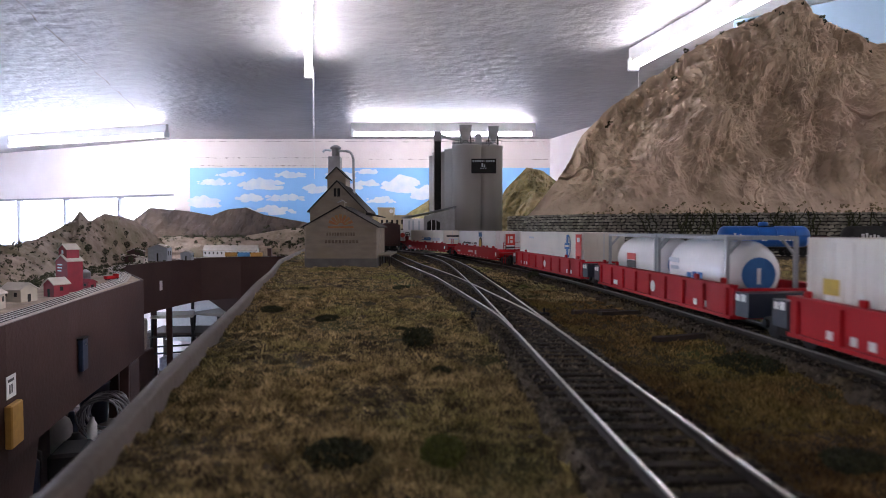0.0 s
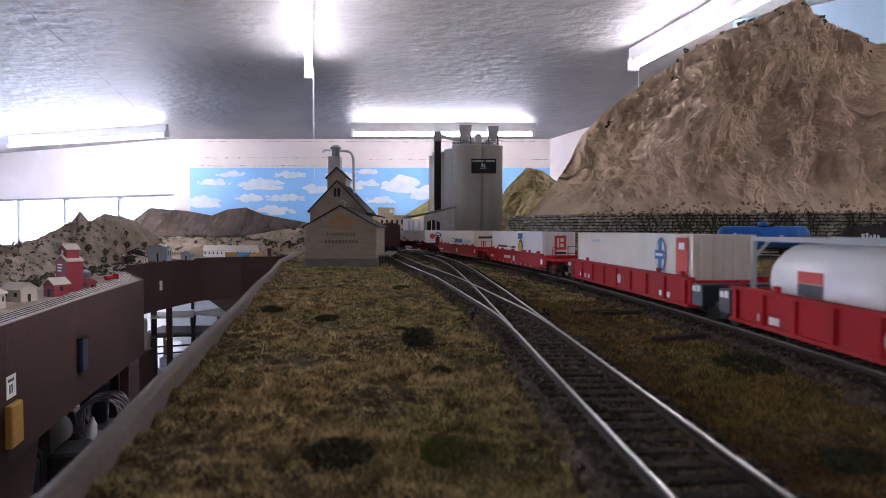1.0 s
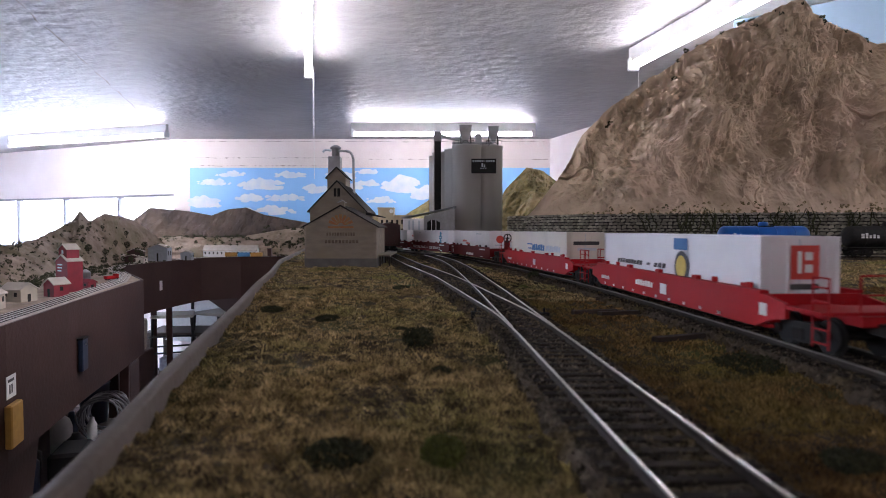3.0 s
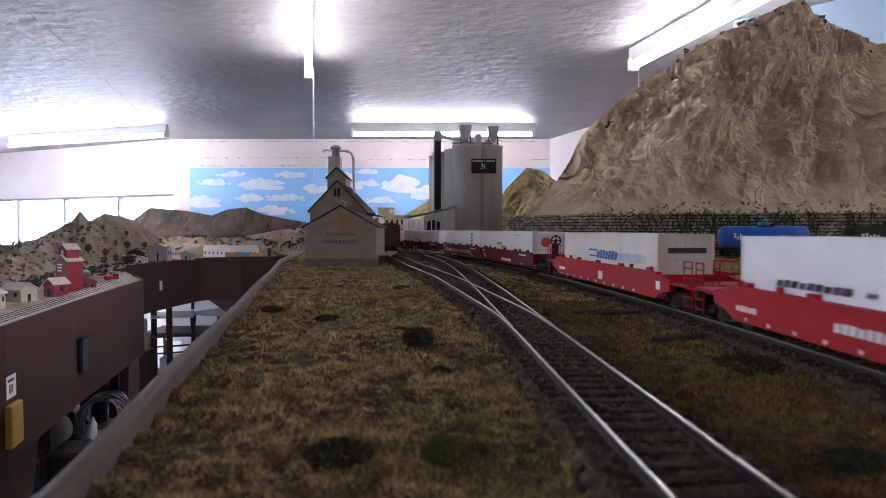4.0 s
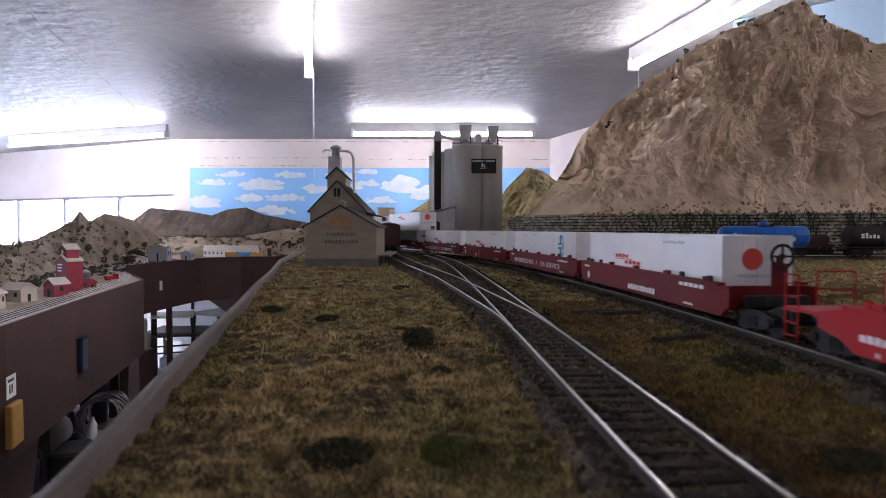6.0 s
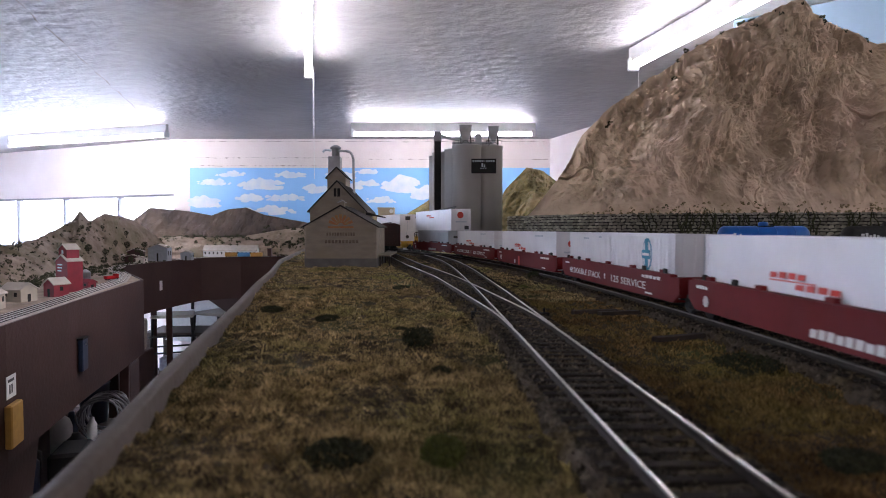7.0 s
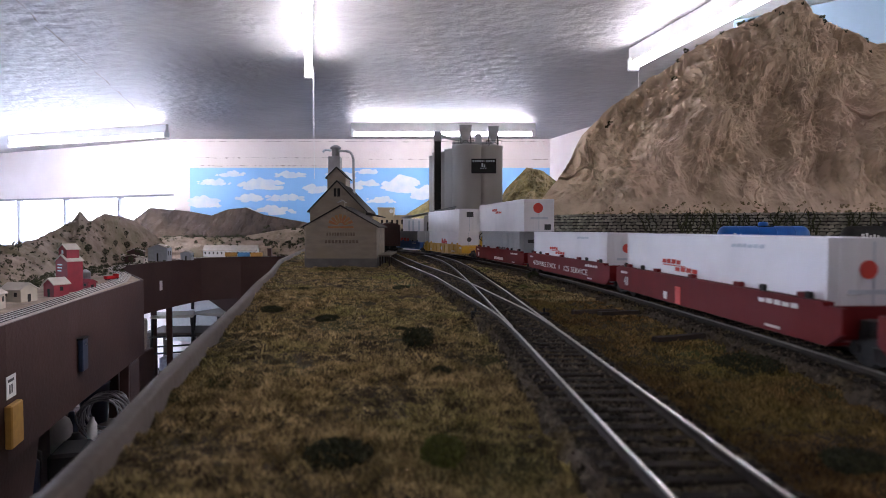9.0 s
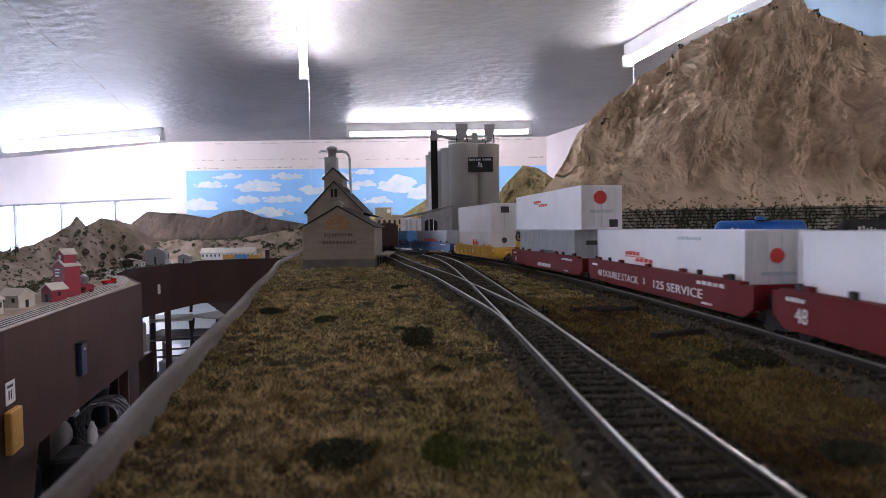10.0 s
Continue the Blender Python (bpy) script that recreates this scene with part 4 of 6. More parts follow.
def slope(name, foot, ridge, n, m, amp, freq, material, label, category="hill", lean=0.75, gully=0.0, seed=0.0, back=0.3, kind="", steep=1.0):
    """A rough slope that climbs from a foot line to a ridge line, and falls away behind."""
    bm = bmesh.new()
    grid = []
    for i in range(n + 1):
        u = i / n
        f, r = by_index(foot, u), by_index(ridge, u)
        col = []
        for j in range(m + 1):
            v = j / m * (1 + back)
            if v <= 1:
                p = f + (r - f) * np.array([v ** lean, v ** lean, v ** steep])
            else:
                w = (v - 1) / back
                p = r + np.array([r[0] - f[0], r[1] - f[1], 0]) * 0.5 * w
                p[2] = r[2] + (f[2] - r[2]) * w ** 1.5
            k = min(1.0, 6 * v + 0.05) * (0.35 if abs(v - 1) < 0.02 else 1.0)
            q = Vector(p) * freq + Vector((seed, seed, 0))
            s = amp * k
            if gully > 1:
                # fall-line gullies that lean, with sharp crests, then broken rock
                d = Vector((q.x * 1.45 - q.z * .72, 0.0, q.z * .42 + q.x * .18))
                warp = 0.5 * noise.noise(d * .9 + Vector((7, 1, 3)))
                g, w, fr = 0.0, 0.75, 0.6
                for o in range(7):
                    nv = noise.noise((d + Vector((warp, 0, warp))) * fr + Vector((o * 9.1, 0, 0)))
                    g += w * (1 - 2 * abs(nv) if o < 2 else 1.5 * nv)
                    if o == 1:
                        d = Vector((d.x, q.y * .4, d.z * 1.6))
                    w *= .62
                    fr *= 2.0
                p = p + np.array([-0.2, -0.95, 0.2]) * s * ((g - .55) * .62 + .2 * fbm(q * 2.2, 5, .6))
            else:
                a = fbm(q, 6, 0.58)
                g = (1 - abs(noise.noise(Vector((q.x * 1.1 + q.z * .9, q.y, q.z * 0.35)) * 0.8))) ** 2 if gully else 0
                p = p + np.array([0.25, -0.85, 0.45]) * s * a + np.array([0.1, -1, 0.1]) * s * gully * (g - 0.6)
            col.append(bm.verts.new(p))
        grid.append(col)
    for a, b in zip(grid, grid[1:]):
        for j in range(m):
            bm.faces.new((a[j], b[j], b[j + 1], a[j + 1])).smooth = False
    bmesh.ops.recalc_face_normals(bm, faces=bm.faces[:])
    for f_ in bm.faces:
        f_.smooth = True
    return tagged(obj(name, bm, material), label, category, kind=kind)


WALL_TOP = 0.070
foot = [(.17, 1.40, .06), (.21, 1.30, WALL_TOP), (.27, 1.22, WALL_TOP), (.34, 1.16, WALL_TOP), (.42, 1.115, WALL_TOP), (.50, 1.085, WALL_TOP), (.60, 1.065, WALL_TOP),
        (.70, 1.055, WALL_TOP), (.80, 1.045, WALL_TOP), (.92, 1.035, WALL_TOP), (1.05, 1.03, WALL_TOP), (1.25, 1.02, WALL_TOP), (1.5, 1.0, WALL_TOP)]
ridge = [(.20, 1.43, .080), (.253, 1.41, .150), (.308, 1.40, .252), (.373, 1.39, .312), (.445, 1.39, .367), (.520, 1.385, .416), (.594, 1.385, .458),
         (.667, 1.385, .496), (.740, 1.385, .528), (.777, 1.385, .539), (.801, 1.385, .511), (.915, 1.385, .447), (1.5, 1.33, .36)]


def ridged(a, b, freq, along_, seed):
    return 1 - 2 * np.abs(soft_noise(a, b * along_, freq, seed))


def build_mountain(n=640, m=420, back=0.25):
    """Plaster rock face with leaning ribs, gullies, broken ledges and pits."""
    u = np.linspace(0, 1, n + 1)
    f = np.array([by_index(foot, k) for k in u])[:, None, :]
    r = np.array([by_index(ridge, k) for k in u])[:, None, :]
    v = (np.linspace(0, 1, m + 1) * (1 + back))[None, :, None]
    w = np.clip((v - 1) / back, 0, 1)
    c = np.clip(v, 0, 1)
    p = f + (r - f) * np.concatenate([c ** .8, c ** .8, c], 2)
    p = p + np.concatenate([(r - f)[..., :2] * .5 * w, (f - r)[..., 2:] * w ** 1.5], 2)
    x, z = p[..., 0], p[..., 2]
    wx = x + .030 * soft_noise(x, z, 7, 41) + .010 * soft_noise(x, z, 24, 42)
    wz = z + .030 * soft_noise(x, z, 7, 43) + .010 * soft_noise(x, z, 24, 44)
    a, b = .84 * wx - .54 * wz, .54 * wx + .84 * wz
    h = .012 * ridged(a, b, 9, .35, 51)
    rough = np.clip(.75 + .5 * soft_noise(x, z, 11, 55), .35, 1.2)
    for k, (freq, amp) in enumerate(((6, .016), (13, .022), (28, .019), (58, .015), (120, .0090), (250, .0052), (480, .0026))):
        turn = .15 * math.sin(2.1 * k)
        a2, b2 = a * math.cos(turn) - b * math.sin(turn), a * math.sin(turn) + b * math.cos(turn)
        h += amp * (rough if k > 2 else 1) * soft_noise(a2, b2 * (.42 + .05 * k), freq, 80 + k)
    # ledges that break off along tilted beds
    for bed, depth, seed in ((15, .016, 61), (36, .008, 62)):
        k = (-.42 * wx + .91 * wz) * bed + .9 * soft_noise(wx, wz, 20, seed)
        h += depth * np.clip(.2 + 1.2 * soft_noise(x, z, 14, seed + 5), 0, 1) * ((k % 1.0) ** 1.2 - .4)
    pits = soft_noise(wx, wz, 34, 71)
    h -= .016 * np.clip(pits - .62, 0, 1) * 2
    vv = v[..., 0]
    fade = np.clip(6 * vv + .05, 0, 1) * (1 - .55 * np.exp(-((vv - 1) / .05) ** 2))
    h = h * fade * np.clip(u * 9, .15, 1)[:, None]
    p = p + h[..., None] * np.array([-.22, -.92, .30])
    ids = np.arange((n + 1) * (m + 1)).reshape(n + 1, m + 1)
    q = np.stack([ids[:-1, :-1], ids[1:, :-1], ids[1:, 1:], ids[:-1, 1:]], -1).reshape(-1, 4)
    me = bpy.data.meshes.new("mountain")
    me.from_pydata(p.reshape(-1, 3).tolist(), [], q.tolist())
    me.shade_flat()
    me.materials.append(M["rock"])
    return tagged(new("mountain", me), "tan plaster rock mountain with craggy gullies", "mountain")


build_mountain()
slope("hill", [(.10, 1.62, 0), (.16, 1.58, 0), (.24, 1.56, 0), (.32, 1.56, .02), (.38, 1.6, .04)],
      [(.13, 1.9, .06), (.19, 1.9, .165), (.25, 1.9, .228), (.30, 1.9, .215), (.36, 1.9, .17)], 160, 120, 0.034, 20.0, M["hill"], "green and tan turf covered hill", "hill", 0.8, 1.3, 7.7)
slope("far_hill", [(-.40, 2.0, 0), (-.1, 2.0, 0), (.0, 2.0, 0), (.2, 2.0, 0)], [(-.42, 2.5, .10), (-.16, 2.5, .09), (-.04, 2.5, .165), (.2, 2.5, .15)],
      60, 30, 0.02, 8.0, M["hill"], "low dry turf hill behind the silos", "hill", 0.8, 0.4, 1.7)

# stone retaining wall
rw = tagged(new("retaining_wall"), "dark cut stone retaining wall below the mountain", "wall", kind="structure")
wp = spline([(.12, 1.44), (.19, 1.31), (.25, 1.22), (.32, 1.155), (.40, 1.11), (.5, 1.075), (.65, 1.05), (.85, 1.03), (1.2, 1.01), (1.5, .99)], 0.004)
bm = bmesh.new()
q, t, e = wp
prev = None
for (x, y), (tx, ty) in zip(q, t):
    ring = [bm.verts.new((x - ty * u, y + tx * u, z)) for u, z in ((0, -.002), (0, WALL_TOP - .002), (.02, WALL_TOP - .001), (.05, WALL_TOP - .002))]
    if prev:
        for i in range(3):
            bm.faces.new((prev[i], ring[i], ring[i + 1], prev[i + 1]))
    prev = ring
part("wall_core", bm, M["mortar"], rw)
rg = random.Random(8)
stones = []
for k in range(6):
    b = bmesh.new()
    w_, h_ = 1.0, 1.0
    prism(b, [(-.5 + rg.uniform(0, .12), -.5 + rg.uniform(0, .15)), (.5 - rg.uniform(0, .12), -.5 + rg.uniform(0, .15)), (.5 - rg.uniform(0, .05), rg.uniform(0, .3)),
              (.5 - rg.uniform(.05, .25), .5 - rg.uniform(0, .1)), (-.5 + rg.uniform(.05, .25), .5 - rg.uniform(0, .1)), (-.5, rg.uniform(-.2, .2))], -0.5, 0.2)
    me = bpy.data.meshes.new("stone")
    b.to_mesh(me)
    b.free()
    me.materials.append(M["stone_part"])
    stones.append(me)
z = 0.002
far = bmesh.new()
count = 0
while z < WALL_TOP - .002:
    h = rg.uniform(.0042, .0070)
    s = 0.0
    while s < e[-1] - .02:
        w = rg.uniform(.0055, .0125)
        x, y = np.interp(s + w / 2, e, q[:, 0]), np.interp(s + w / 2, e, q[:, 1])
        a = math.degrees(math.atan2(np.interp(s, e, t[:, 1]), np.interp(s, e, t[:, 0])))
        m = pose(x, y, z + h / 2, rg.uniform(-7, 7), rg.uniform(-14, 14), a + rg.uniform(-8, 8)) @ Matrix.Diagonal((w * .88, rg.uniform(.004, .010), h * rg.uniform(.72, .9), 1))
        me = stones[rg.randrange(6)]
        if z > .034 and .30 < x < .72 and count < 300:
            share("stone", me, rw, m)
            count += 1
        else:
            vs = [far.verts.new(m @ v.co) for v in me.vertices]
            for p in me.polygons:
                far.faces.new([vs[i] for i in p.vertices])
        s += w
    z += h
vine = bmesh.new()
for _ in range(120):
    s = rg.uniform(.35, e[-1] - .1)
    z = rg.uniform(.0, .02)
    k = rg.uniform(-.5, .5)
    prev = None
    while z < WALL_TOP + .002:
        x, y = np.interp(s, e, q[:, 0]), np.interp(s, e, q[:, 1])
        pt = Vector((x, y - .0062, z))
        if prev is not None:
            rod(vine, prev, pt, .0010, 4)
            if rg.random() < .3:
                rod(vine, pt, pt + Vector((rg.uniform(-.008, .008), -.0005, rg.uniform(.004, .010))), .0005, 4)
        prev = pt
        s += rg.uniform(-.004, .004) + k * .004
        z += rg.uniform(.004, .008)
tagged(part("vine", vine, M["bush"], rw), "dark dry vines on the stones", kind="stuff")
tagged(part("stones", far, M["stone"], rw), "rough dark grey stones", kind="stuff")


def clump_mesh(n, spread, size, seed, flat=0.7):
    """Many small leaf faces in an uneven cloud."""
    rg = np.random.RandomState(seed)
    v, f = [], []
    for _ in range(n):
        d = rg.normal(size=3)
        d /= np.linalg.norm(d)
        c = d * spread * rg.uniform(.35, 1.0) ** .6 * np.array((1, 1, flat))
        c[2] += spread * flat
        a, b = rg.normal(size=3), rg.normal(size=3)
        a /= np.linalg.norm(a)
        b -= a * a.dot(b)
        b /= np.linalg.norm(b)
        s = size * rg.uniform(.5, 1.3)
        i = len(v)
        v += [tuple(c + a * s), tuple(c + b * s * .7), tuple(c - a * s), tuple(c - b * s * .7)]
        f += [(i, i + 1, i + 2, i + 3)]
    return v, f


def shrub(x, y, z, r, material=None, label="dark green ground foam shrub", seed=1, n=420, flat=0.6, size=None):
    v, f = clump_mesh(n, r, size or r * .16, seed, flat)
    me = bpy.data.meshes.new("shrub")
    me.from_pydata(v, [], f)
    me.materials.append(material or M["bush"])
    ob = new("shrub", me)
    ob.matrix_world = pose(x, y, z - r * .15, 0, 0, seed * 37)
    return tagged(ob, label, "shrub", group="ground cover shrubs")


def tree(x, y, z, h, seed, material=None):
    th = tagged(new("tree"), "small dark green model tree", "tree", group="model trees")
    th.matrix_world = pose(x, y, z, 0, 0, seed * 51)
    bm = bmesh.new()
    rod(bm, (0, 0, 0), (0, 0, h * .6), h * .04, 6, h * .015)
    for k in range(5):
        a = k * 1.3 + seed
        rod(bm, (0, 0, h * (.25 + .07 * k)), (h * .22 * math.cos(a), h * .22 * math.sin(a), h * (.42 + .08 * k)), h * .014, 5, h * .006)
    part("trunk", bm, M["wood"], th)
    v, f = clump_mesh(170, h * .30, h * .06, seed, 1.15)
    me = bpy.data.meshes.new("crown")
    me.from_pydata([(a, b, c + h * .28) for a, b, c in v], [], f)
    me.materials.append(material or M["bush"])
    ob = new("crown", me)
    ob.parent = th
    return th


def scatter(name, spots, r0, r1, material, label, seed):
    """Countless small clumps as one thing."""
    rg = np.random.RandomState(seed)
    v, f = [], []
    for k, (x, y, z) in enumerate(spots):
        r = rg.uniform(r0, r1)
        a, b = clump_mesh(26, r, r * .38, seed + k, .8)
        i = len(v)
        v += [(p + x, q_ + y, s + z - r * .2) for p, q_, s in a]
        f += [tuple(i + w for w in g) for g in b]
    me = bpy.data.meshes.new(name)
    me.from_pydata(v, [], f)
    me.materials.append(material)
    return tagged(new(name, me), label, "shrubs", kind="stuff")


# ---- cement silos ----
def build_silos():
    th = tagged(new("cement_silos"), "cluster of tall grey concrete silos with rooftop hoppers", "silo")
    th.matrix_world = pose(0, 1.42, 0)
    H, R = 0.229, 0.0325
    for x, y, h in ((.053, .0, H), (.103, .028, H + .002), (.036, .072, H), (.088, .10, H), (.006, .13, H), (-.002, .17, H - .004)):
        bm = bmesh.new()
        lathe(bm, [(R, 0), (R, h - .003), (R + .0012, h - .003), (R + .0012, h), (R * .2, h + .004)], 48, x, y)
        part("silo", bm, M["silo"], th)
    sign = part("sign_board", rbox(.062, .116, -.036, -.0345, .164, .196, 0), M["dark"], th, "dark name board")
    for i in range(10):
        part("lettering", rbox(.0645 + i * .0049, .0645 + i * .0049 + (.0034 if i != 5 else .001), -.0364, -.036, .1886, .1928, 0), M["inkpale"], sign)
    part("emblem", rbox(.084, .0875, -.0364, -.036, .178, .186, 0), M["inkpale"], sign)
    part("emblem", rbox(.089, .092, -.0364, -.036, .177, .183, 0), M["inkpale"], sign)
    for i in range(3):
        part("lettering", rbox(.081 + i * .005, .0845 + i * .005, -.0364, -.036, .1745, .1758, 0), M["inkpale"], sign)
    # hoppers on stilts
    for x, z0, w in ((.050, H + .016, .013), (.112, H + .014, .011)):
        hp = part("hopper", bmesh.new(), M["steel"], th)
        bm = bmesh.new()
        prism(bm, [(x - w, z0 + .010), (x + w, z0 + .010), (x + w, z0 + .027), (x - w, z0 + .027)], -.010, .010)
        prism(bm, [(x - w, z0 + .010), (x - w * .25, z0 - .008), (x + w * .25, z0 - .008), (x + w, z0 + .010)], -.009, .009)
        box(bm, x - w - .001, x + w + .001, -.011, .011, z0 + .026, z0 + .028)
        bm.to_mesh(hp.data)
        bm.free()
        for sx in (-1, 1):
            for sy in (-1, 1):
                b = bmesh.new()
                rod(b, (x + sx * w * .9, sy * .008, H - .002), (x + sx * w * .9, sy * .008, z0 + .012), .0007, 6)
                part("stilt", b, M["dark"], th)
        b = bmesh.new()
        rod(b, (x - w * .9, -.008, H + .001), (x + w * .9, -.008, z0 + .008), .0006, 6)
        rod(b, (x + w * .9, -.008, H + .001), (x - w * .9, -.008, z0 + .008), .0006, 6)
        part("cross_brace", b, M["dark"], th)
    part("machine_house", rbox(.072, .086, -.006, .008, H + .001, H + .026, .001), M["steel"], th)
    part("machine_house", rbox(.02, .112, .0, .008, H + .003, H + .009, .001), M["steel"], th)
    # railing on the roof
    for k, x in enumerate((.026, .034, .062, .068, .095, .122, .129)):
        b = bmesh.new()
        rod(b, (x, -.026, H), (x, -.026, H + .008), .0005, 6)
        part("rail_post", b, M["dark"], th)
    b = bmesh.new()
    rod(b, (.026, -.026, H + .008), (.068, -.026, H + .008), .0005, 6)
    rod(b, (.095, -.026, H + .008), (.129, -.026, H + .008), .0005, 6)
    part("hand_rail", b, M["dark"], th)
    # bucket elevator leg and its spout
    part("elevator_leg", rbox(-.0195, -.0045, .01, .026, 0, .252, .0006), M["dark"], th, "dark bucket elevator leg")
    part("leg_head", rbox(-.021, -.003, .006, .030, .240, .262, .002), M["steel"], th)
    b = bmesh.new()
    tube(b, [(-.010, .018, .256), (.018, .012, .246), (.05, .0, .240)], .0035, 10)
    part("spout", b, M["steel"], th)
    b = bmesh.new()
    for x in (-.0235, -.0205):
        rod(b, (x, .008, .02), (x, .008, .25), .0004, 6)
    for i in range(48):
        rod(b, (-.0235, .008, .022 + i * .0047), (-.0205, .008, .022 + i * .0047), .0004, 5)
    part("ladder", b, M["lampwhite"], th, "pale caged ladder")


build_silos()


def build_shed():
    th = tagged(new("loading_shed"), "grey loading shed with a sloping roof", "shed")
    th.matrix_world = pose(0, 1.28, 0)
    wall_m = M["grey"]
    part("side_wall", rbox(-.081, -.039, 0.0, .002, 0, .064, 0), M["white"], th, "pale corrugated side wall")
    for x in (-.07, -.062, -.050):
        part("wall_panel", rbox(x, x + .0035, -.0008, 0, .01, .060, 0), M["inkpale"], th)
    bm = bmesh.new()
    prism(bm, [(-.039, .0), (-.032, .0), (-.032, .056), (-.026, .061), (-.014, .061), (-.006, .056), (-.006, 0), (.024, 0), (.024, .086), (-.039, .069)], -.0005, .0015)
    part("front_wall", bm, M["steel"], th)
    bm = bmesh.new()
    prism(bm, [(-.084, .064), (.027, .0875), (.027, .0895), (-.084, .066)], -.006, .09)
    part("roof", bm, M["steel"], th)
    part("rear_wall", rbox(-.081, .024, .085, .087, 0, .063, 0), M["dark"], th)
    for x in (-.024, -.015):
        part("door_post", rbox(x, x + .0015, .001, .003, 0, .061, 0), M["lampwhite"], th)


build_shed()


# ---- grain elevator by the siding ----
def gable(bm, x0, x1, z_eave, z_peak, y0, y1, z0=0.0):
    xm = (x0 + x1) / 2
    prism(bm, [(x0, z0), (x1, z0), (x1, z_eave), (xm, z_peak), (x0, z_eave)], y0, y1)


def gable_roof(bm, x0, x1, z_eave, z_peak, y0, y1, over, th_):
    xm = (x0 + x1) / 2
    k = (z_peak - z_eave) / (xm - x0)
    prism(bm, [(x0 - over, z_eave - over * k), (xm, z_peak), (x1 + over, z_eave - over * k), (x1 + over, z_eave - over * k + th_), (xm, z_peak + th_ * 1.3), (x0 - over, z_eave - over * k + th_)], y0, y1)


def clapboards(bm, x0, x1, z_eave, z_peak, y, z0, step):
    """Lapped boards over a gable end that faces -y."""
    xm = (x0 + x1) / 2
    z = z0
    while z < z_peak - step:
        f = 0 if z + step < z_eave else (z + step - z_eave) / (z_peak - z_eave)
        a, b = x0 + (xm - x0) * f, x1 - (x1 - xm) * f
        prism(bm, [(y, z + step), (y - .0011, z), (y, z)], a, b, "x")
        z += step


def build_elevator():
    th = tagged(new("grain_elevator"), "weathered grey clapboard grain elevator with a gabled headhouse", "building")
    th.matrix_world = pose(0, .716, 0)
    x0, x1 = -.1560, -.0755
    b = bmesh.new()
    gable(b, x0, x1, .0462, .0688, 0, .10)
    body = part("warehouse", b, M["clap"], th)
    b = bmesh.new()
    clapboards(b, x0, x1, .0462, .0688, -.0002, .0098, .0031)
    tagged(part("clapboard_siding", b, M["clap"], body), kind="stuff")
    part("foundation", rbox(x0 - .0006, x1 + .0006, -.0016, .1, -.001, .0098, 0), surf("foundation_grey", (.15, .14, .13), (.11, .10, .095), 80, .8), body)
    for x in (x0 - .0004, x1 - .0010):
        part("corner_board", rbox(x, x + .0014, -.0014, .0006, .006, .046, 0), M["clap"], body)
    b = bmesh.new()
    gable_roof(b, x0, x1, .0462, .0688, -.003, .105, .0028, .0013)
    part("warehouse_roof", b, M["roof"], th, "dark shingle gable roof")
    # vent on the ridge
    b = bmesh.new()
    box(b, -.119, -.1125, .006, .014, .068, .0735)
    part("roof_vent", b, M["clap"], th)
    b = bmesh.new()
    gable_roof(b, -.1195, -.112, .0735, .0758, .005, .015, .001, .0006)
    part("vent_cap", b, M["steel"], th)
    # painted sign
    sg = part("painted_sign", rbox(-.130, -.101, -.0015, -.0010, .0440, .0462, 0), M["faded"], th, "faded orange painted sign")
    for i in range(7):
        a = math.radians(-66 + 22 * i)
        bm = bmesh.new()
        prism(bm, [(-.1155 + .004 * math.sin(a - .2), .0462 + .004 * math.cos(a - .2)), (-.1155 + .0145 * math.sin(a - .13), .0462 + .0135 * math.cos(a - .13)), (-.1155 + .0145 * math.sin(a + .13), .0462 + .0135 * math.cos(a + .13)),
                   (-.1155 + .004 * math.sin(a + .2), .0462 + .004 * math.cos(a + .2))], -.0016, -.0011)
        part("sun_ray", bm, M["faded"], sg)
    for z, a0, a1, n in ((.0355, -.1315, -.0985, 11), (.0270, -.1335, -.0945, 10)):
        w = (a1 - a0) / n
        for i in range(n):
            part("lettering", rbox(a0 + i * w, a0 + i * w + w * .7, -.0016, -.0010, z, z + .0036, 0), M["fadedtext"], sg)
    # tall headhouse behind
    b = bmesh.new()
    gable(b, -.1715, -.1015, .0680, .1040, .102, .20)
    head = part("headhouse", b, M["clap"], th)
    b = bmesh.new()
    clapboards(b, -.1715, -.1015, .0680, .1040, .1018, .05, .0023)
    tagged(part("clapboard_siding", b, M["clap"], head), kind="stuff")
    b = bmesh.new()
    gable_roof(b, -.1715, -.1015, .0680, .1040, .099, .204, .0035, .0016)
    part("headhouse_roof", b, M["roof"], th, "dark shingle gable roof")
    wd = part("window", rbox(-.1405, -.1325, .1, .102, .0845, .0955, 0), M["dark"], head)
    part("window_frame", rbox(-.1415, -.1315, .0995, .1012, .0835, .0848, 0), M["clap"], wd)
    part("window_frame", rbox(-.1370, -.1360, .0992, .1012, .0848, .0955, 0), M["clap"], wd)
    b = bmesh.new()
    gable(b, -.1578, -.1329, .1140, .1262, .150, .19, .08)
    part("cupola", b, M["clap"], th)
    b = bmesh.new()
    gable_roof(b, -.1578, -.1329, .1140, .1262, .147, .194, .0024, .0014)
    part("cupola_roof", b, M["roof"], th)
    part("tower", rbox(-.1605, -.1435, .17, .186, .11, .1445, .0006), M["steel"], th)
    b = bmesh.new()
    lathe(b, [(.0055, .143), (.0055, .1545), (.0075, .1555), (.0075, .1580), (.003, .1608)], 20, -.151, .178)
    part("tower_cap", b, M["steel"], th)
    b = bmesh.new()
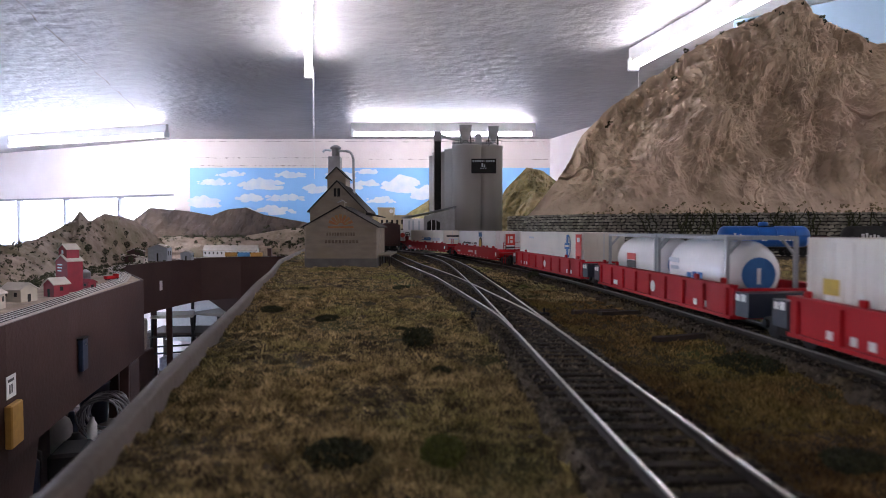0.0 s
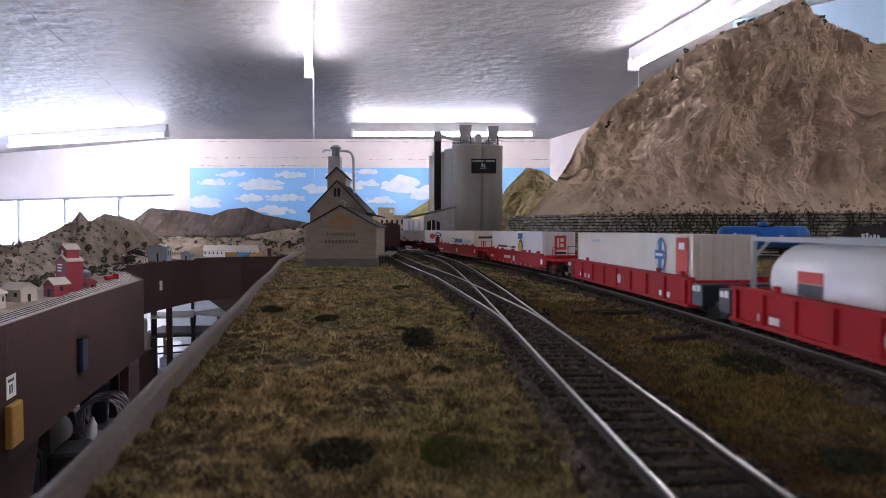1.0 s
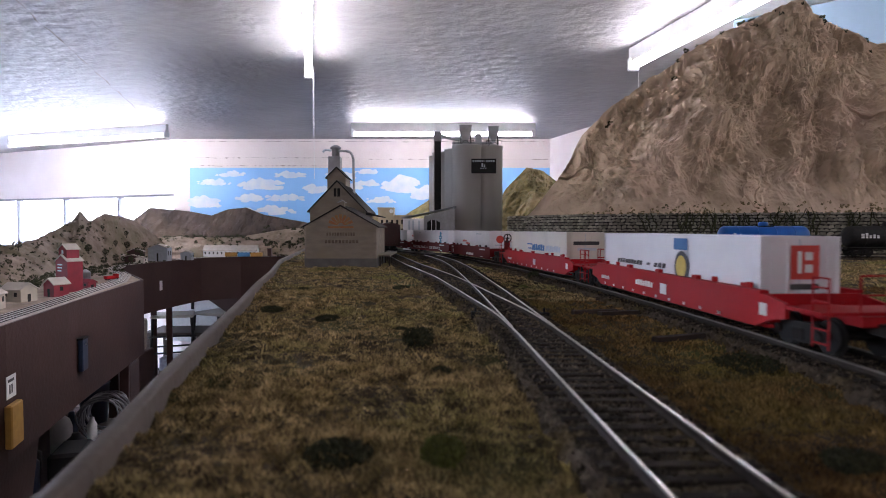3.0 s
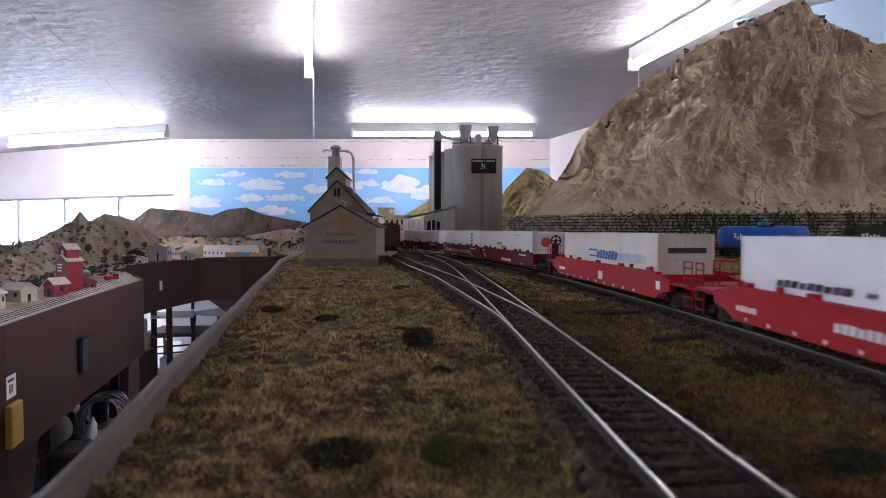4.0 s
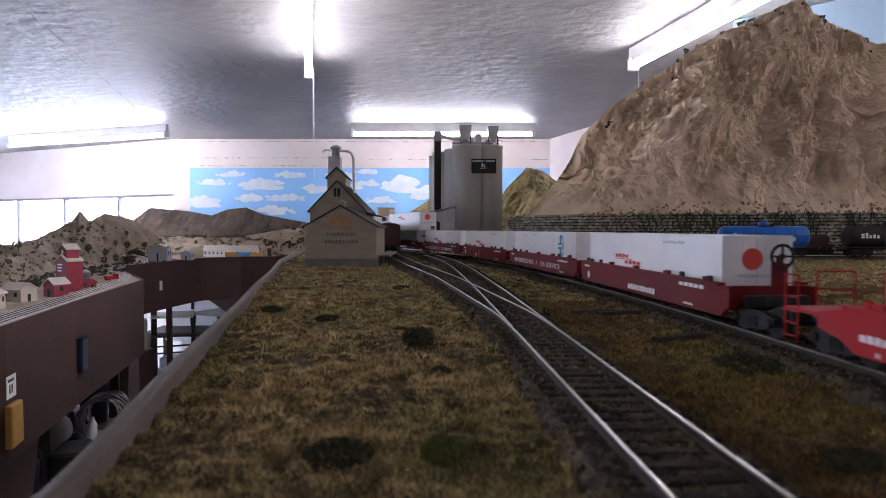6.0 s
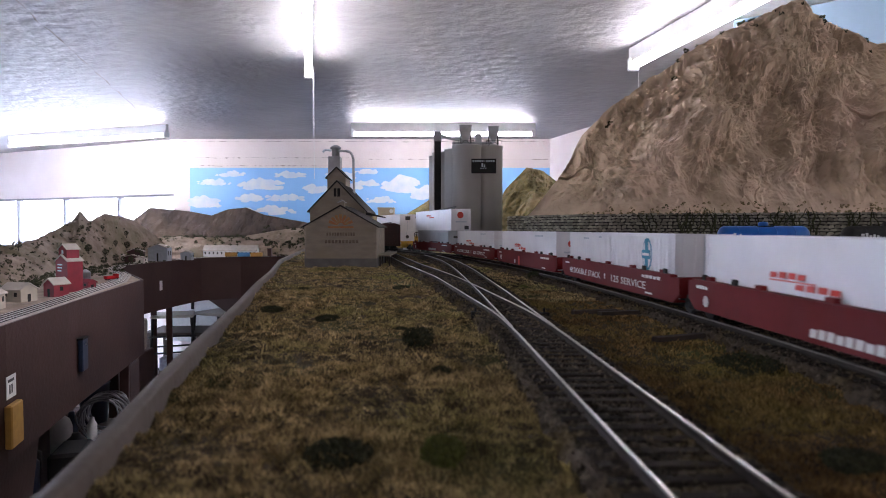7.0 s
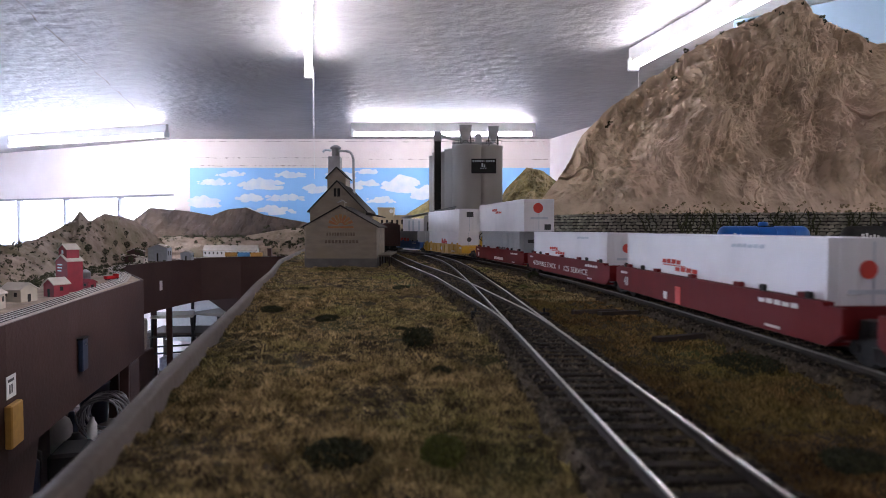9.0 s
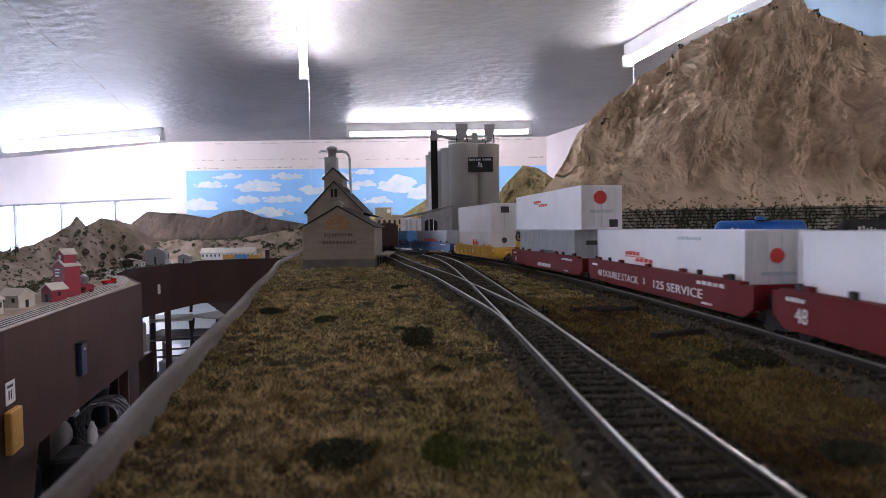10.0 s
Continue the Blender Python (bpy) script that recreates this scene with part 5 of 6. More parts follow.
    tube(b, [(-.146, .172, .1520), (-.135, .172, .1520), (-.1300, .172, .1505), (-.1270, .172, .1465), (-.1255, .172, .141), (-.1240, .172, .078)], .0018, 10)
    part("spout_pipe", b, M["steel"], th, "grey bent spout pipe")
    b = bmesh.new()
    tube(b, [(-.156, .172, .1525), (-.165, .172, .1535), (-.168, .172, .1505)], .0015, 8)
    part("vent_pipe", b, M["inkpale"], th)
    # lean-to roof and loading dock beside the siding
    b = bmesh.new()
    prism(b, [(-.103, .062), (-.082, .0585), (-.082, .0600), (-.103, .066)], .12, .19)
    part("lean_to_roof", b, M["roof"], th)
    dk = part("loading_dock", rbox(-.0745, -.061, .012, .12, .0115, .0135, .0003), M["clap"], th, "grey plank loading dock")
    for y in (.014, .045, .08, .115):
        for x in (-.0735, -.0625):
            part("dock_post", rbox(x, x + .0015, y, y + .0015, 0, .0115, 0), M["wood"], dk)


build_elevator()


# ---- standing stock ----
def freight_base(th, a, w=.0135):
    part("underframe", rbox(-a, a, -w * .7, w * .7, .0085, .0115, .0004), M["dark"], th)
    for sx in (-1, 1):
        bogie(th, sx * (a - .02))
        part("coupler", rbox(sx * a - .005 + sx * .004, sx * a + .005 + sx * .004, -.0015, .0015, .007, .010, .0003), M["dark"], th)


def build_boxcar():
    th = tagged(new("boxcar"), "dark oxide red boxcar standing on the siding", "freight car")
    th.matrix_world = pose(-.0915, 1.030, RAIL_TOP, 0, 0, 99)
    freight_base(th, .072)
    a, w = .074, .0152
    b = bmesh.new()
    prism(b, [(-w, .011), (w, .011), (w, .043), (w * .5, .0455), (-w * .5, .0455), (-w, .043)], -a, a, "x")
    body = part("body", b, M["boxcar"], th)
    for sy in (-1, 1):
        for i in range(15):
            x = -a + .004 + i * (2 * a - .008) / 14
            y0, y1 = sorted((sy * w, sy * (w + .0006)))
            part("side_rib", rbox(x - .0005, x + .0005, y0, y1, .012, .0425, 0), M["boxcar"], body)
        y0, y1 = sorted((sy * w, sy * (w + .0011)))
        part("sliding_door", rbox(-.014, .014, y0, y1, .0125, .042, .0003), M["boxcar"], body)
    part("roof_walk", rbox(-a, a, -.0025, .0025, .0462, .0468, 0), M["dark"], th)
    for i in range(7):
        for sx in (-1, 1):
            x0, x1 = sorted((sx * a, sx * (a + .0006)))
            part("end_rib", rbox(x0, x1, -w + .001, w - .001, .014 + i * .004, .0152 + i * .004, 0), M["boxcar"], body)


build_boxcar()


def tank_car(x, y, turn, paint, label, length, r, dome, ink):
    th = tagged(new("tank_car"), label, "tank car", group="standing tank cars")
    th.matrix_world = pose(x, y, RAIL_TOP, 0, 0, turn)
    a = length / 2
    freight_base(th, a)
    zc = .0115 + r
    b = bmesh.new()
    lathe(b, [(r * .2, -a), (r * .75, -a + .002), (r * .95, -a + .005), (r, -a + .009), (r, a - .009), (r * .95, a - .005), (r * .75, a - .002), (r * .2, a)], 32)
    bmesh.ops.rotate(b, verts=b.verts[:], cent=(0, 0, 0), matrix=Matrix.Rotation(radians(90), 3, "Y"))
    bmesh.ops.translate(b, verts=b.verts[:], vec=(0, 0, zc))
    part("tank", b, paint, th)
    b = bmesh.new()
    lathe(b, [(dome, zc + r * .9), (dome, zc + r + .004), (dome * .8, zc + r + .0055), (dome * .3, zc + r + .006)], 20)
    part("dome", b, paint, th)
    for x_ in (-a * .62, -a * .2, a * .2, a * .62):
        b = bmesh.new()
        lathe(b, [(r + .0003, x_ - .0008), (r + .0003, x_ + .0008)], 32)
        bmesh.ops.rotate(b, verts=b.verts[:], cent=(0, 0, 0), matrix=Matrix.Rotation(radians(90), 3, "Y"))
        bmesh.ops.translate(b, verts=b.verts[:], vec=(0, 0, zc))
        part("tank_band", b, paint, th)
    b = bmesh.new()
    for sy in (-1, 1):
        tube(b, [(-a + .004, sy * (r + .001), zc + .001), (a - .004, sy * (r + .001), zc + .001)], .0004, 6)
    part("hand_rail", b, M["dark"], th)
    part("running_board", rbox(-a, a, -r - .0005, r + .0005, .0110, .0118, 0), M["dark"], th)
    for i, (x0, w, z0, h) in enumerate(ink):
        part("lettering", rbox(x0, x0 + w, -r - .0004, -r + .001, zc + z0, zc + z0 + h, 0), M["inkwhite"], th)
    part("walkway", rbox(-.010, .010, -dome - .003, dome + .003, zc + r - .001, zc + r, 0), M["dark"], th)


tank_car(.446, .882, -2, M["tankblue"], "bright blue tank car on the back siding", .122, .0148, .0065,
         [(-.046, .003, -.002, .007), (-.042, .003, -.004, .005), (-.038, .002, -.004, .008), (-.034, .004, -.004, .005), (-.029, .003, -.004, .004),
          (-.008, .003, -.006, .003), (-.004, .003, -.006, .005), (.016, .005, -.006, .008), (.023, .003, -.006, .005), (.028, .003, -.006, .005), (.033, .004, -.006, .005)])
tank_car(.610, .868, -1, M["dark"], "black tank car behind the blue one", .120, .0148, .0065, [(-.045, .004, -.002, .006), (-.039, .003, -.002, .007), (-.034, .003, -.002, .004), (-.029, .003, -.002, .005), (-.024, .003, -.002, .004)])
fl = tagged(new("flat_car"), "low dark red flat car between tank cars", "freight car")
fl.matrix_world = pose(.522, .905, RAIL_TOP, 0, 0, -2)
part("deck", rbox(-.03, .03, -.014, .014, .011, .016, .0005), M["boxcar"], fl)
part("load", rbox(-.026, .026, -.011, .011, .016, .027, .002), M["boxcar"], fl)
for sx in (-1, 1):
    bogie(fl, sx * .016)

# town hall far behind the siding
th = tagged(new("town_building"), "small beige stucco building with a clock gable", "building")
th.matrix_world = pose(-.155, 2.05, 0)
part("wall", rbox(-.055, .052, 0, .05, 0, .085, 0), M["beige"], th)
part("wall", rbox(-.055, -.005, -.002, .05, 0, .108, 0), M["beige"], th)
part("parapet", rbox(-.057, -.003, -.004, .052, .108, .112, 0), M["beige"], th)
part("parapet", rbox(-.003, .054, -.002, .052, .085, .088, 0), M["tanroof"], th)
b = bmesh.new()
rod(b, (-.012, -.004, .100), (-.012, -.002, .100), .0065, 20)
part("clock", b, M["paper"], th, "round white clock face")
for z in (.03, .058):
    for i in range(6):
        x = -.046 + i * .0165
        part("window", rbox(x, x + .007, -.003 if x < -.01 else -.001, .001, z, z + .014, 0), M["dark"], th)

# ---- near ground: turf, shrubs, planks, switch gear ----
for i, (x, y, r, mat, lab) in enumerate((
        (-.009, .232, .0062, "bush", "dark green ground foam shrub in dry grass"), (-.055, .300, .0060, "bush", "low dark shrub in dry grass"), (-.020, .119, .0068, "bush", "low dark shrub in dry grass"),
        (.0, .116, .0042, "green", "bright green tuft of ground foam"), (.095, .196, .0105, "bush", "wide dark green shrub by the main line"), (.078, .54, .0060, "bush", "small dark shrub by the main line"),
        (-.091, .335, .0060, "bush", "low dark shrub near the board's edge"), (-.030, .455, .0065, "bush", "low dark shrub in dry grass"), (-.023, .75, .0055, "green", "bright green tuft beside the siding"),
        (.076, .115, .0060, "bush", "dark green shrub by the siding"), (.0, .19, .004, "bush", "low olive shrub in dry grass"), (-.018, .27, .003, "bush", "tiny dark shrub in dry grass"), (.085, .40, .003, "bush", "tiny dark shrub in dry grass"),
        (-.10, .45, .004, "bush", "tiny dark shrub in dry grass"), (.06, .47, .003, "green", "tiny green tuft by the track"))):
    shrub(x, y, 0.0, r, M[mat], lab, i + 1, 1500, .28 if i not in (0, 3, 5) else .7, .0005)


def plank(x, y, turn, length, tilt=0.0, z=.0012):
    b = bmesh.new()
    n = 8
    for k in range(n):
        a0, a1 = -length / 2 + length * k / n, -length / 2 + length * (k + 1) / n
        d = .0002 * noise.noise((k * 1.7, x * 90, y * 90))
        box(b, a0, a1 - .00002, -.0017 + d, .0017 + d, 0, .0018)
    ob = obj("plank", b, M["wood"], pose(x, y, z, 0, tilt, turn))
    return tagged(ob, "weathered dark sleeper lying in the grass", "plank", group="loose planks")


plank(.0760, .315, 12, .024)
plank(.0845, .303, 28, .024, 2, .0022)
plank(.0900, .2400, 24, .0235)
sw = tagged(new("switch_machine"), "small black switch machine beside the turnout", "switch machine", group="switch machines")
sw.matrix_world = pose(.0155, .300, 0)
part("case", rbox(-.0022, .0022, -.0018, .0018, .001, .0042, .0004), M["dark"], sw)
b = bmesh.new()
rod(b, (0, 0, .004), (0, 0, .0062), .0005, 8)
part("lever", b, M["dark"], sw)
copy_thing(sw, pose(.0475, .296, 0, 0, 0, 20))


def build_turf():
    """Static grass: slim upright blades, thinner with distance, none on the tracks."""
    rg = np.random.RandomState(11)
    paths = [(MAIN[0], .0150), (SIDING[0], .0140), (BRANCH[0], .0140)]
    pts = []
    for y0, y1, dens in ((.05, .20, 7.0e6), (.20, .45, 2.8e6), (.45, .80, 9.0e5), (.80, 1.25, 2.6e5)):
        x0, x1 = -.33, min(.75, .05 + y1 * .72)
        n = int((x1 - x0) * (y1 - y0) * dens)
        p = np.stack([rg.uniform(x0, x1, n), rg.uniform(y0, y1, n)], 1)
        ex = np.interp(p[:, 1], EDGE[0][:, 1], EDGE[0][:, 0])
        keep = (p[:, 0] > ex + .0027) & (np.abs(p[:, 0]) < p[:, 1] * .74 + .02)
        p = p[keep]
        for q_, w in paths:
            s = q_[(q_[:, 1] > -.05) & (q_[:, 1] < 1.4)][::2]
            px = np.interp(p[:, 1], s[:, 1], s[:, 0])
            d = np.abs(p[:, 0] - px)
            p = p[(d > w) | ((d > w * .55) & (rg.rand(len(p)) < .08))]
        pts.append(p)
    p = np.concatenate(pts)
    n = len(p)
    dist = np.hypot(p[:, 0], p[:, 1])
    h = rg.uniform(.0005, .0019, n) * (0.85 + .45 * soft_noise(p[:, 0], p[:, 1], 240, 17)) * (0.8 + .5 * np.sin(p[:, 0] * 95) * np.sin(p[:, 1] * 80 + 1))
    w = .00013 + .00030 * dist / .4
    ang = rg.uniform(0, 2 * np.pi, n)
    lean = rg.normal(0, .8, (n, 2)) * h[:, None]
    z = turf_height(p[:, 0], p[:, 1]) - .0003
    v = np.zeros((n, 3, 3))
    dx, dy = np.cos(ang) * w, np.sin(ang) * w
    v[:, 0] = np.stack([p[:, 0] - dx, p[:, 1] - dy, z], 1)
    v[:, 1] = np.stack([p[:, 0] + dx, p[:, 1] + dy, z], 1)
    v[:, 2] = np.stack([p[:, 0] + lean[:, 0], p[:, 1] + lean[:, 1], z + h + .0003], 1)
    sx = np.interp(p[:, 1], SIDING[0][:, 1], SIDING[0][:, 0])
    right = (p[:, 0] > sx + .01 * soft_noise(p[:, 0], p[:, 1], 60, 9)) & (p[:, 1] < .40 + .12 * soft_noise(p[:, 0], p[:, 1], 40, 10))
    for pick, mat, lab in ((~right, "blade", "short dry static grass, tan with olive patches"), (right, "blade_brown", "short rust brown static grass between the tracks")):
        co = v[pick]
        k = len(co)
        me = bpy.data.meshes.new("grass")
        me.vertices.add(k * 3)
        me.vertices.foreach_set("co", co.ravel())
        me.loops.add(k * 3)
        me.loops.foreach_set("vertex_index", np.arange(k * 3))
        me.polygons.add(k)
        me.polygons.foreach_set("loop_start", np.arange(0, k * 3, 3))
        me.update(calc_edges=True)
        me.materials.append(M[mat])
        tagged(new("grass", me), lab, "grass", kind="stuff")
    return n


build_turf()

# ---- lower layout across the aisle ----
DECK = -0.17
deck_edge = [(-.62, -.6), (-.80, .5), (-.956, 1.366), (-1.074, 1.84), (-1.24, 2.6), (-1.82, 3.5), (-1.78, 4.12), (-1.73, 4.5), (-1.5, 4.68), (-1.25, 4.77), (-.9, 4.8), (-.3, 4.8), (.3, 4.8)]
bm = bmesh.new()
prism(bm, [(x, y) for x, y in deck_edge] + [(.3, 5.08), (-2.1, 5.08), (-4.7, 6.25), (-4.85, 6.0), (-4.85, -.6)], DECK - .03, DECK, "z")
tagged(obj("ground_lower", bm, M["farhill"]), "sandy scenery deck of the lower layout", "ground", kind="structure")
fa = tagged(new("fascia"), "dark brown painted fascia of the lower layout", "fascia", kind="structure")
for a, b_ in zip(deck_edge[:-1], deck_edge[1:]):
    a, b_ = Vector((*a, 0)), Vector((*b_, 0))
    n = (b_ - a).length
    part("fascia_panel", rbox(0, n, -.006, .0, DECK - .30, DECK + .004, 0), M["fascia"], fa, m=pose(a.x, a.y, 0, 0, 0, math.degrees(math.atan2(b_.y - a.y, b_.x - a.x))))

slope("hill", [(-2.2, 1.6, DECK), (-1.6, 2.28, DECK), (-1.82, 2.81, DECK), (-1.89, 3.05, DECK), (-1.92, 3.2, DECK), (-1.92, 3.3, DECK), (-1.93, 3.42, DECK), (-1.98, 3.7, DECK), (-2.0, 4.0, DECK), (-1.95, 4.3, DECK)],
      [(-2.9, 2.4, -.11), (-2.1, 3.0, -.045), (-2.13, 3.3, -.015), (-2.21, 3.6, .034), (-2.22, 3.8, .094), (-2.178, 3.8, .152), (-2.15, 3.85, .088), (-2.14, 4.0, .1435), (-2.09, 4.3, .105), (-1.985, 4.5, -.057)],
      140, 60, 0.03, 8.0, M["farhill"], "sandy brown scenery hill with scattered shrubs", "hill", 1.0, .5, 9.2)
slope("hill", [(-2.6, 4.72, DECK), (-2.0, 4.72, DECK), (-1.6, 4.76, DECK), (-1.2, 4.84, DECK), (-.8, 4.86, DECK), (-.3, 4.86, DECK)],
      [(-2.6, 4.9, -.02), (-2.0, 4.9, -.02), (-1.6, 4.92, -.02), (-1.2, 4.98, .05), (-.8, 5.0, .08), (-.3, 5.0, .07)],
      120, 30, 0.03, 7.0, M["farhill"], "sandy slope with rows of shrubs", "hill", 1.0, .4, 4.4, .05)
slope("cliff", [(-2.9, 5.0, -.03), (-2.55, 4.95, -.03), (-2.32, 4.91, -.03), (-2.0, 4.91, -.03), (-1.8, 4.92, -.03), (-1.67, 4.93, -.03), (-1.55, 4.93, -.03), (-1.4, 4.94, -.03), (-1.24, 4.97, .0), (-1.05, 5.0, .05)],
      [(-2.9, 5.25, .02), (-2.52, 5.08, .087), (-2.33, 5.04, .215), (-2.02, 5.04, .182), (-1.84, 5.04, .148), (-1.71, 5.04, .197), (-1.565, 5.04, .211), (-1.42, 5.05, .152), (-1.275, 5.06, .127), (-1.07, 5.07, .09)],
      200, 50, 0.03, 9.0, M["cliff"], "dark brown rock ridge below the painted sky", "cliff", 0.9, 1.3, 2.2, .02)


def gable_house(name, label, x, y, turn, w, d, he, hp, wallm, roofm, z=DECK, doors=1, group=""):
    th = tagged(new(name), label, "building", group=group)
    th.matrix_world = pose(x, y, z, 0, 0, turn)
    b = bmesh.new()
    gable(b, -w / 2, w / 2, he, hp, -d / 2, d / 2)
    part("wall", b, wallm, th)
    b = bmesh.new()
    gable_roof(b, -w / 2, w / 2, he, hp, -d / 2 - .004, d / 2 + .004, .005, .003)
    part("roof", b, roofm, th)
    n = max(1, int(d / .03))
    for sx in (-1, 1):
        for i in range(n):
            yy = -d / 2 + d * (i + .5) / n
            x0, x1 = sorted((sx * w / 2, sx * (w / 2 + .001)))
            part("window", rbox(x0, x1, yy - .005, yy + .005, he * .45, he * .78, 0), M["dark"], th)
    part("door", rbox(-.005, .005, -d / 2 - .001, -d / 2, 0, he * .62, 0), M["dark"], th)
    return th


# red elevator and its annexes
re_ = tagged(new("red_elevator"), "tall red wooden grain elevator with a grey roof", "building")
re_.matrix_world = pose(-1.272, 2.15, DECK, 0, 0, -25)
b = bmesh.new()
gable(b, -0.0301, 0.0301, 0.1049, 0.1238, -0.0275, 0.0275)
part("tower_wall", b, M["barn"], re_)
b = bmesh.new()
gable_roof(b, -0.0301, 0.0301, 0.1049, 0.1238, -0.031, 0.031, 0.0043, 0.0026)
part("tower_roof", b, M["tanroof"], re_)
b = bmesh.new()
gable(b, -0.0206, 0.0206, 0.1445, 0.16, -0.0224, 0.0224, 0.1032)
part("cupola_wall", b, M["barn"], re_)
b = bmesh.new()
gable_roof(b, -0.0206, 0.0206, 0.1445, 0.16, -0.0258, 0.0258, 0.0034, 0.0026)
part("cupola_roof", b, M["tanroof"], re_)
part("window", rbox(-0.0043, 0.0043, -0.0232, -0.0225, 0.129, 0.141, 0), M["inkpale"], re_)
for i in range(3):
    part("lettering", rbox(-0.0189, 0.0052 - i * 0.0026, -0.0286, -0.0279, 0.0903 - i * 0.0103, 0.0946 - i * 0.0103, 0), M["inkpale"], re_)
gable_house("annex", "low red annex with a pale grey roof", -1.225, 2.00, -25, .05, .05, .040, .056, M["barn"], M["tanroof"])
sh = gable_house("annex", "long low red shed beside the elevator", -1.285, 2.27, 65, .03, .07, .022, .03, M["barn"], M["barn"])
b = bmesh.new()
lathe(b, [(.017, 0), (.017, .05), (.018, .05), (.003, .062)], 24)
tagged(obj("grain_bin", b, M["steel"], pose(-1.335, 2.36, DECK)), "small silver corrugated grain bin", "grain bin")
gable_house("house", "small cream cottage with a grey roof", -1.20, 1.66, 15, .06, .07, .042, .062, M["tanwall"], M["tanroof"], group="tan cottages")
gable_house("house", "small cream cottage with a grey roof", -1.25, 1.86, 75, .055, .075, .036, .052, M["tanwall"], M["tanroof"], group="tan cottages")
tr_ = tagged(new("toy_truck"), "tiny red toy truck on the track side", "truck")
tr_.matrix_world = pose(-1.375, 2.62, DECK, 0, 0, 62)
part("cab", rbox(.012, .026, -.011, .011, .006, .026, .002), M["red"], tr_)
part("bed", rbox(-.028, .011, -.012, .012, .006, .018, .001), M["red"], tr_)
for x in (-.018, .018):
    for y in (-.011, .008):
        b = bmesh.new()
        rod(b, (x, y, .005), (x, y + .003, .005), .005, 12)
        part("wheel", b, M["dark"], tr_)

# town along the far side
for x, y, turn, w, d, h, mat, lab in ((-1.845, 4.12, 0, .125, .07, .11, "grey", "grey green false front store"), (-1.965, 4.05, 0, .085, .06, .085, "boxcar", "small dark red store"), (-1.74, 4.3, 5, .07, .06, .06, "grey", "small grey store"),
                                      (-1.93, 3.93, 10, .08, .05, .05, "boxcar", "low brown depot shed"), (-2.03, 3.95, 0, .06, .05, .06, "tanwall", "small tan store"), (-1.86, 3.9, 0, .05, .05, .04, "cream", "small pale shed")):
    gable_house("store", lab + " in the far town", x, y, turn, w, d, h * .8, h, M[mat], M["tanroof"], group="far town stores")
st = gable_house("station", "long white station with a pale roof", -1.60, 4.78, 90, .07, .40, .05, .085, M["paper"], M["tanroof"])
for i, mat in enumerate(("ochre", "cblue", "ochre")):
    c = tagged(new("passenger_car"), "tiny passenger car at the far station", "railway car", group="cars at the station")
    c.matrix_world = pose(-1.58 + i * .095, 4.715, DECK)
    part("body", rbox(-.043, .043, -.012, .012, .006, .036, .003), M[mat], c)
    part("underframe", rbox(-.04, .04, -.008, .008, .0, .006, .001), M["dark"], c)
ww = tagged(new("water_tower"), "small dark trackside tower", "tower")
ww.matrix_world = pose(-1.315, 4.80, DECK)
part("tower_body", rbox(-.014, .014, -.014, .014, 0, .06, .001), M["boxcar"], ww)
part("tower_roof", rbox(-.017, .017, -.017, .017, .06, .064, .001), M["dark"], ww)

# rails along the lower deck
for k, (o, nm) in enumerate(((.03, "edge_track"), (.062, "inner_track"))):
    tp = tagged(new(nm), "single track along the lower layout's edge", "railway track", kind="structure")
    pth = spline([(-.84 - o, .4), (-.956 - o, 1.36), (-1.074 - o, 1.84), (-1.24 - o * 1.2, 2.5), (-1.42 - o, 2.9), (-1.70 - o, 3.35), (-1.85 - o, 3.75), (-1.84 - o * .6, 4.2), (-1.76 - o * .4, 4.5 + o * .3), (-1.5, 4.70 + o * .5), (-1.25, 4.79 + o * .5), (-.8, 4.82 + o * .3), (-.3, 4.82 + o * .3)], .03)
    for off in (-.008, .008):
        rail_mesh("rail", pth, off, DECK + .003, DECK + .006, .0016, tp)
    bm = bmesh.new()
    prev = None
    for (x, y), (tx, ty) in zip(pth[0], pth[1]):
        ring = [bm.verts.new((x + ty * u, y - tx * u, DECK + v)) for u, v in ((-.02, .0004), (-.014, .003), (.014, .003), (.02, .0004))]
        if prev:
            for i in range(3):
                bm.faces.new((prev[i + 1], ring[i + 1], ring[i], prev[i]))
        prev = ring
    bmesh.ops.recalc_face_normals(bm, faces=bm.faces[:])
    part("ballast_bed", bm, surf("pale_ballast", (.36, .33, .29), (.27, .24, .21), 80, .9), tp)

rg = random.Random(21)
spots = [(rg.uniform(-2.2, -1.55), rg.uniform(2.2, 4.2)) for _ in range(900)]


def drop(spots, z_top=1.0):
    """Heights of the scenery under plan points."""
    dg = bpy.context.evaluated_depsgraph_get()
    out = []
    for x, y in spots:
        hit, loc, nrm, _, ob, _ = scene.ray_cast(dg, Vector((x, y, z_top)), Vector((0, 0, -1)))
        if hit and loc.z > -.2:
            out.append(tuple(loc))
    return out


bpy.context.view_layer.update()
scatter("hill_shrubs", drop(spots, .5), .003, .010, M["bush"], "scattered dark shrubs on the sandy hill", 31)
far_spots = [(-2.4 + i * .014 + rg.uniform(-.01, .01), 4.90 + rg.uniform(-.015, .02)) for i in range(95)] + [(rg.uniform(-1.4, -.8), rg.uniform(4.86, 5.02)) for _ in range(110)] + [(rg.uniform(-2.3, -.9), rg.uniform(4.78, 4.9)) for _ in range(70)]
scatter("slope_shrubs", drop(far_spots, .5), .008, .017, M["bush"], "rows of dark shrubs on the far slope", 41)
ms = [(.19 + rg.random() * .75, 1.0 + rg.random() * .22) for _ in range(1600)]
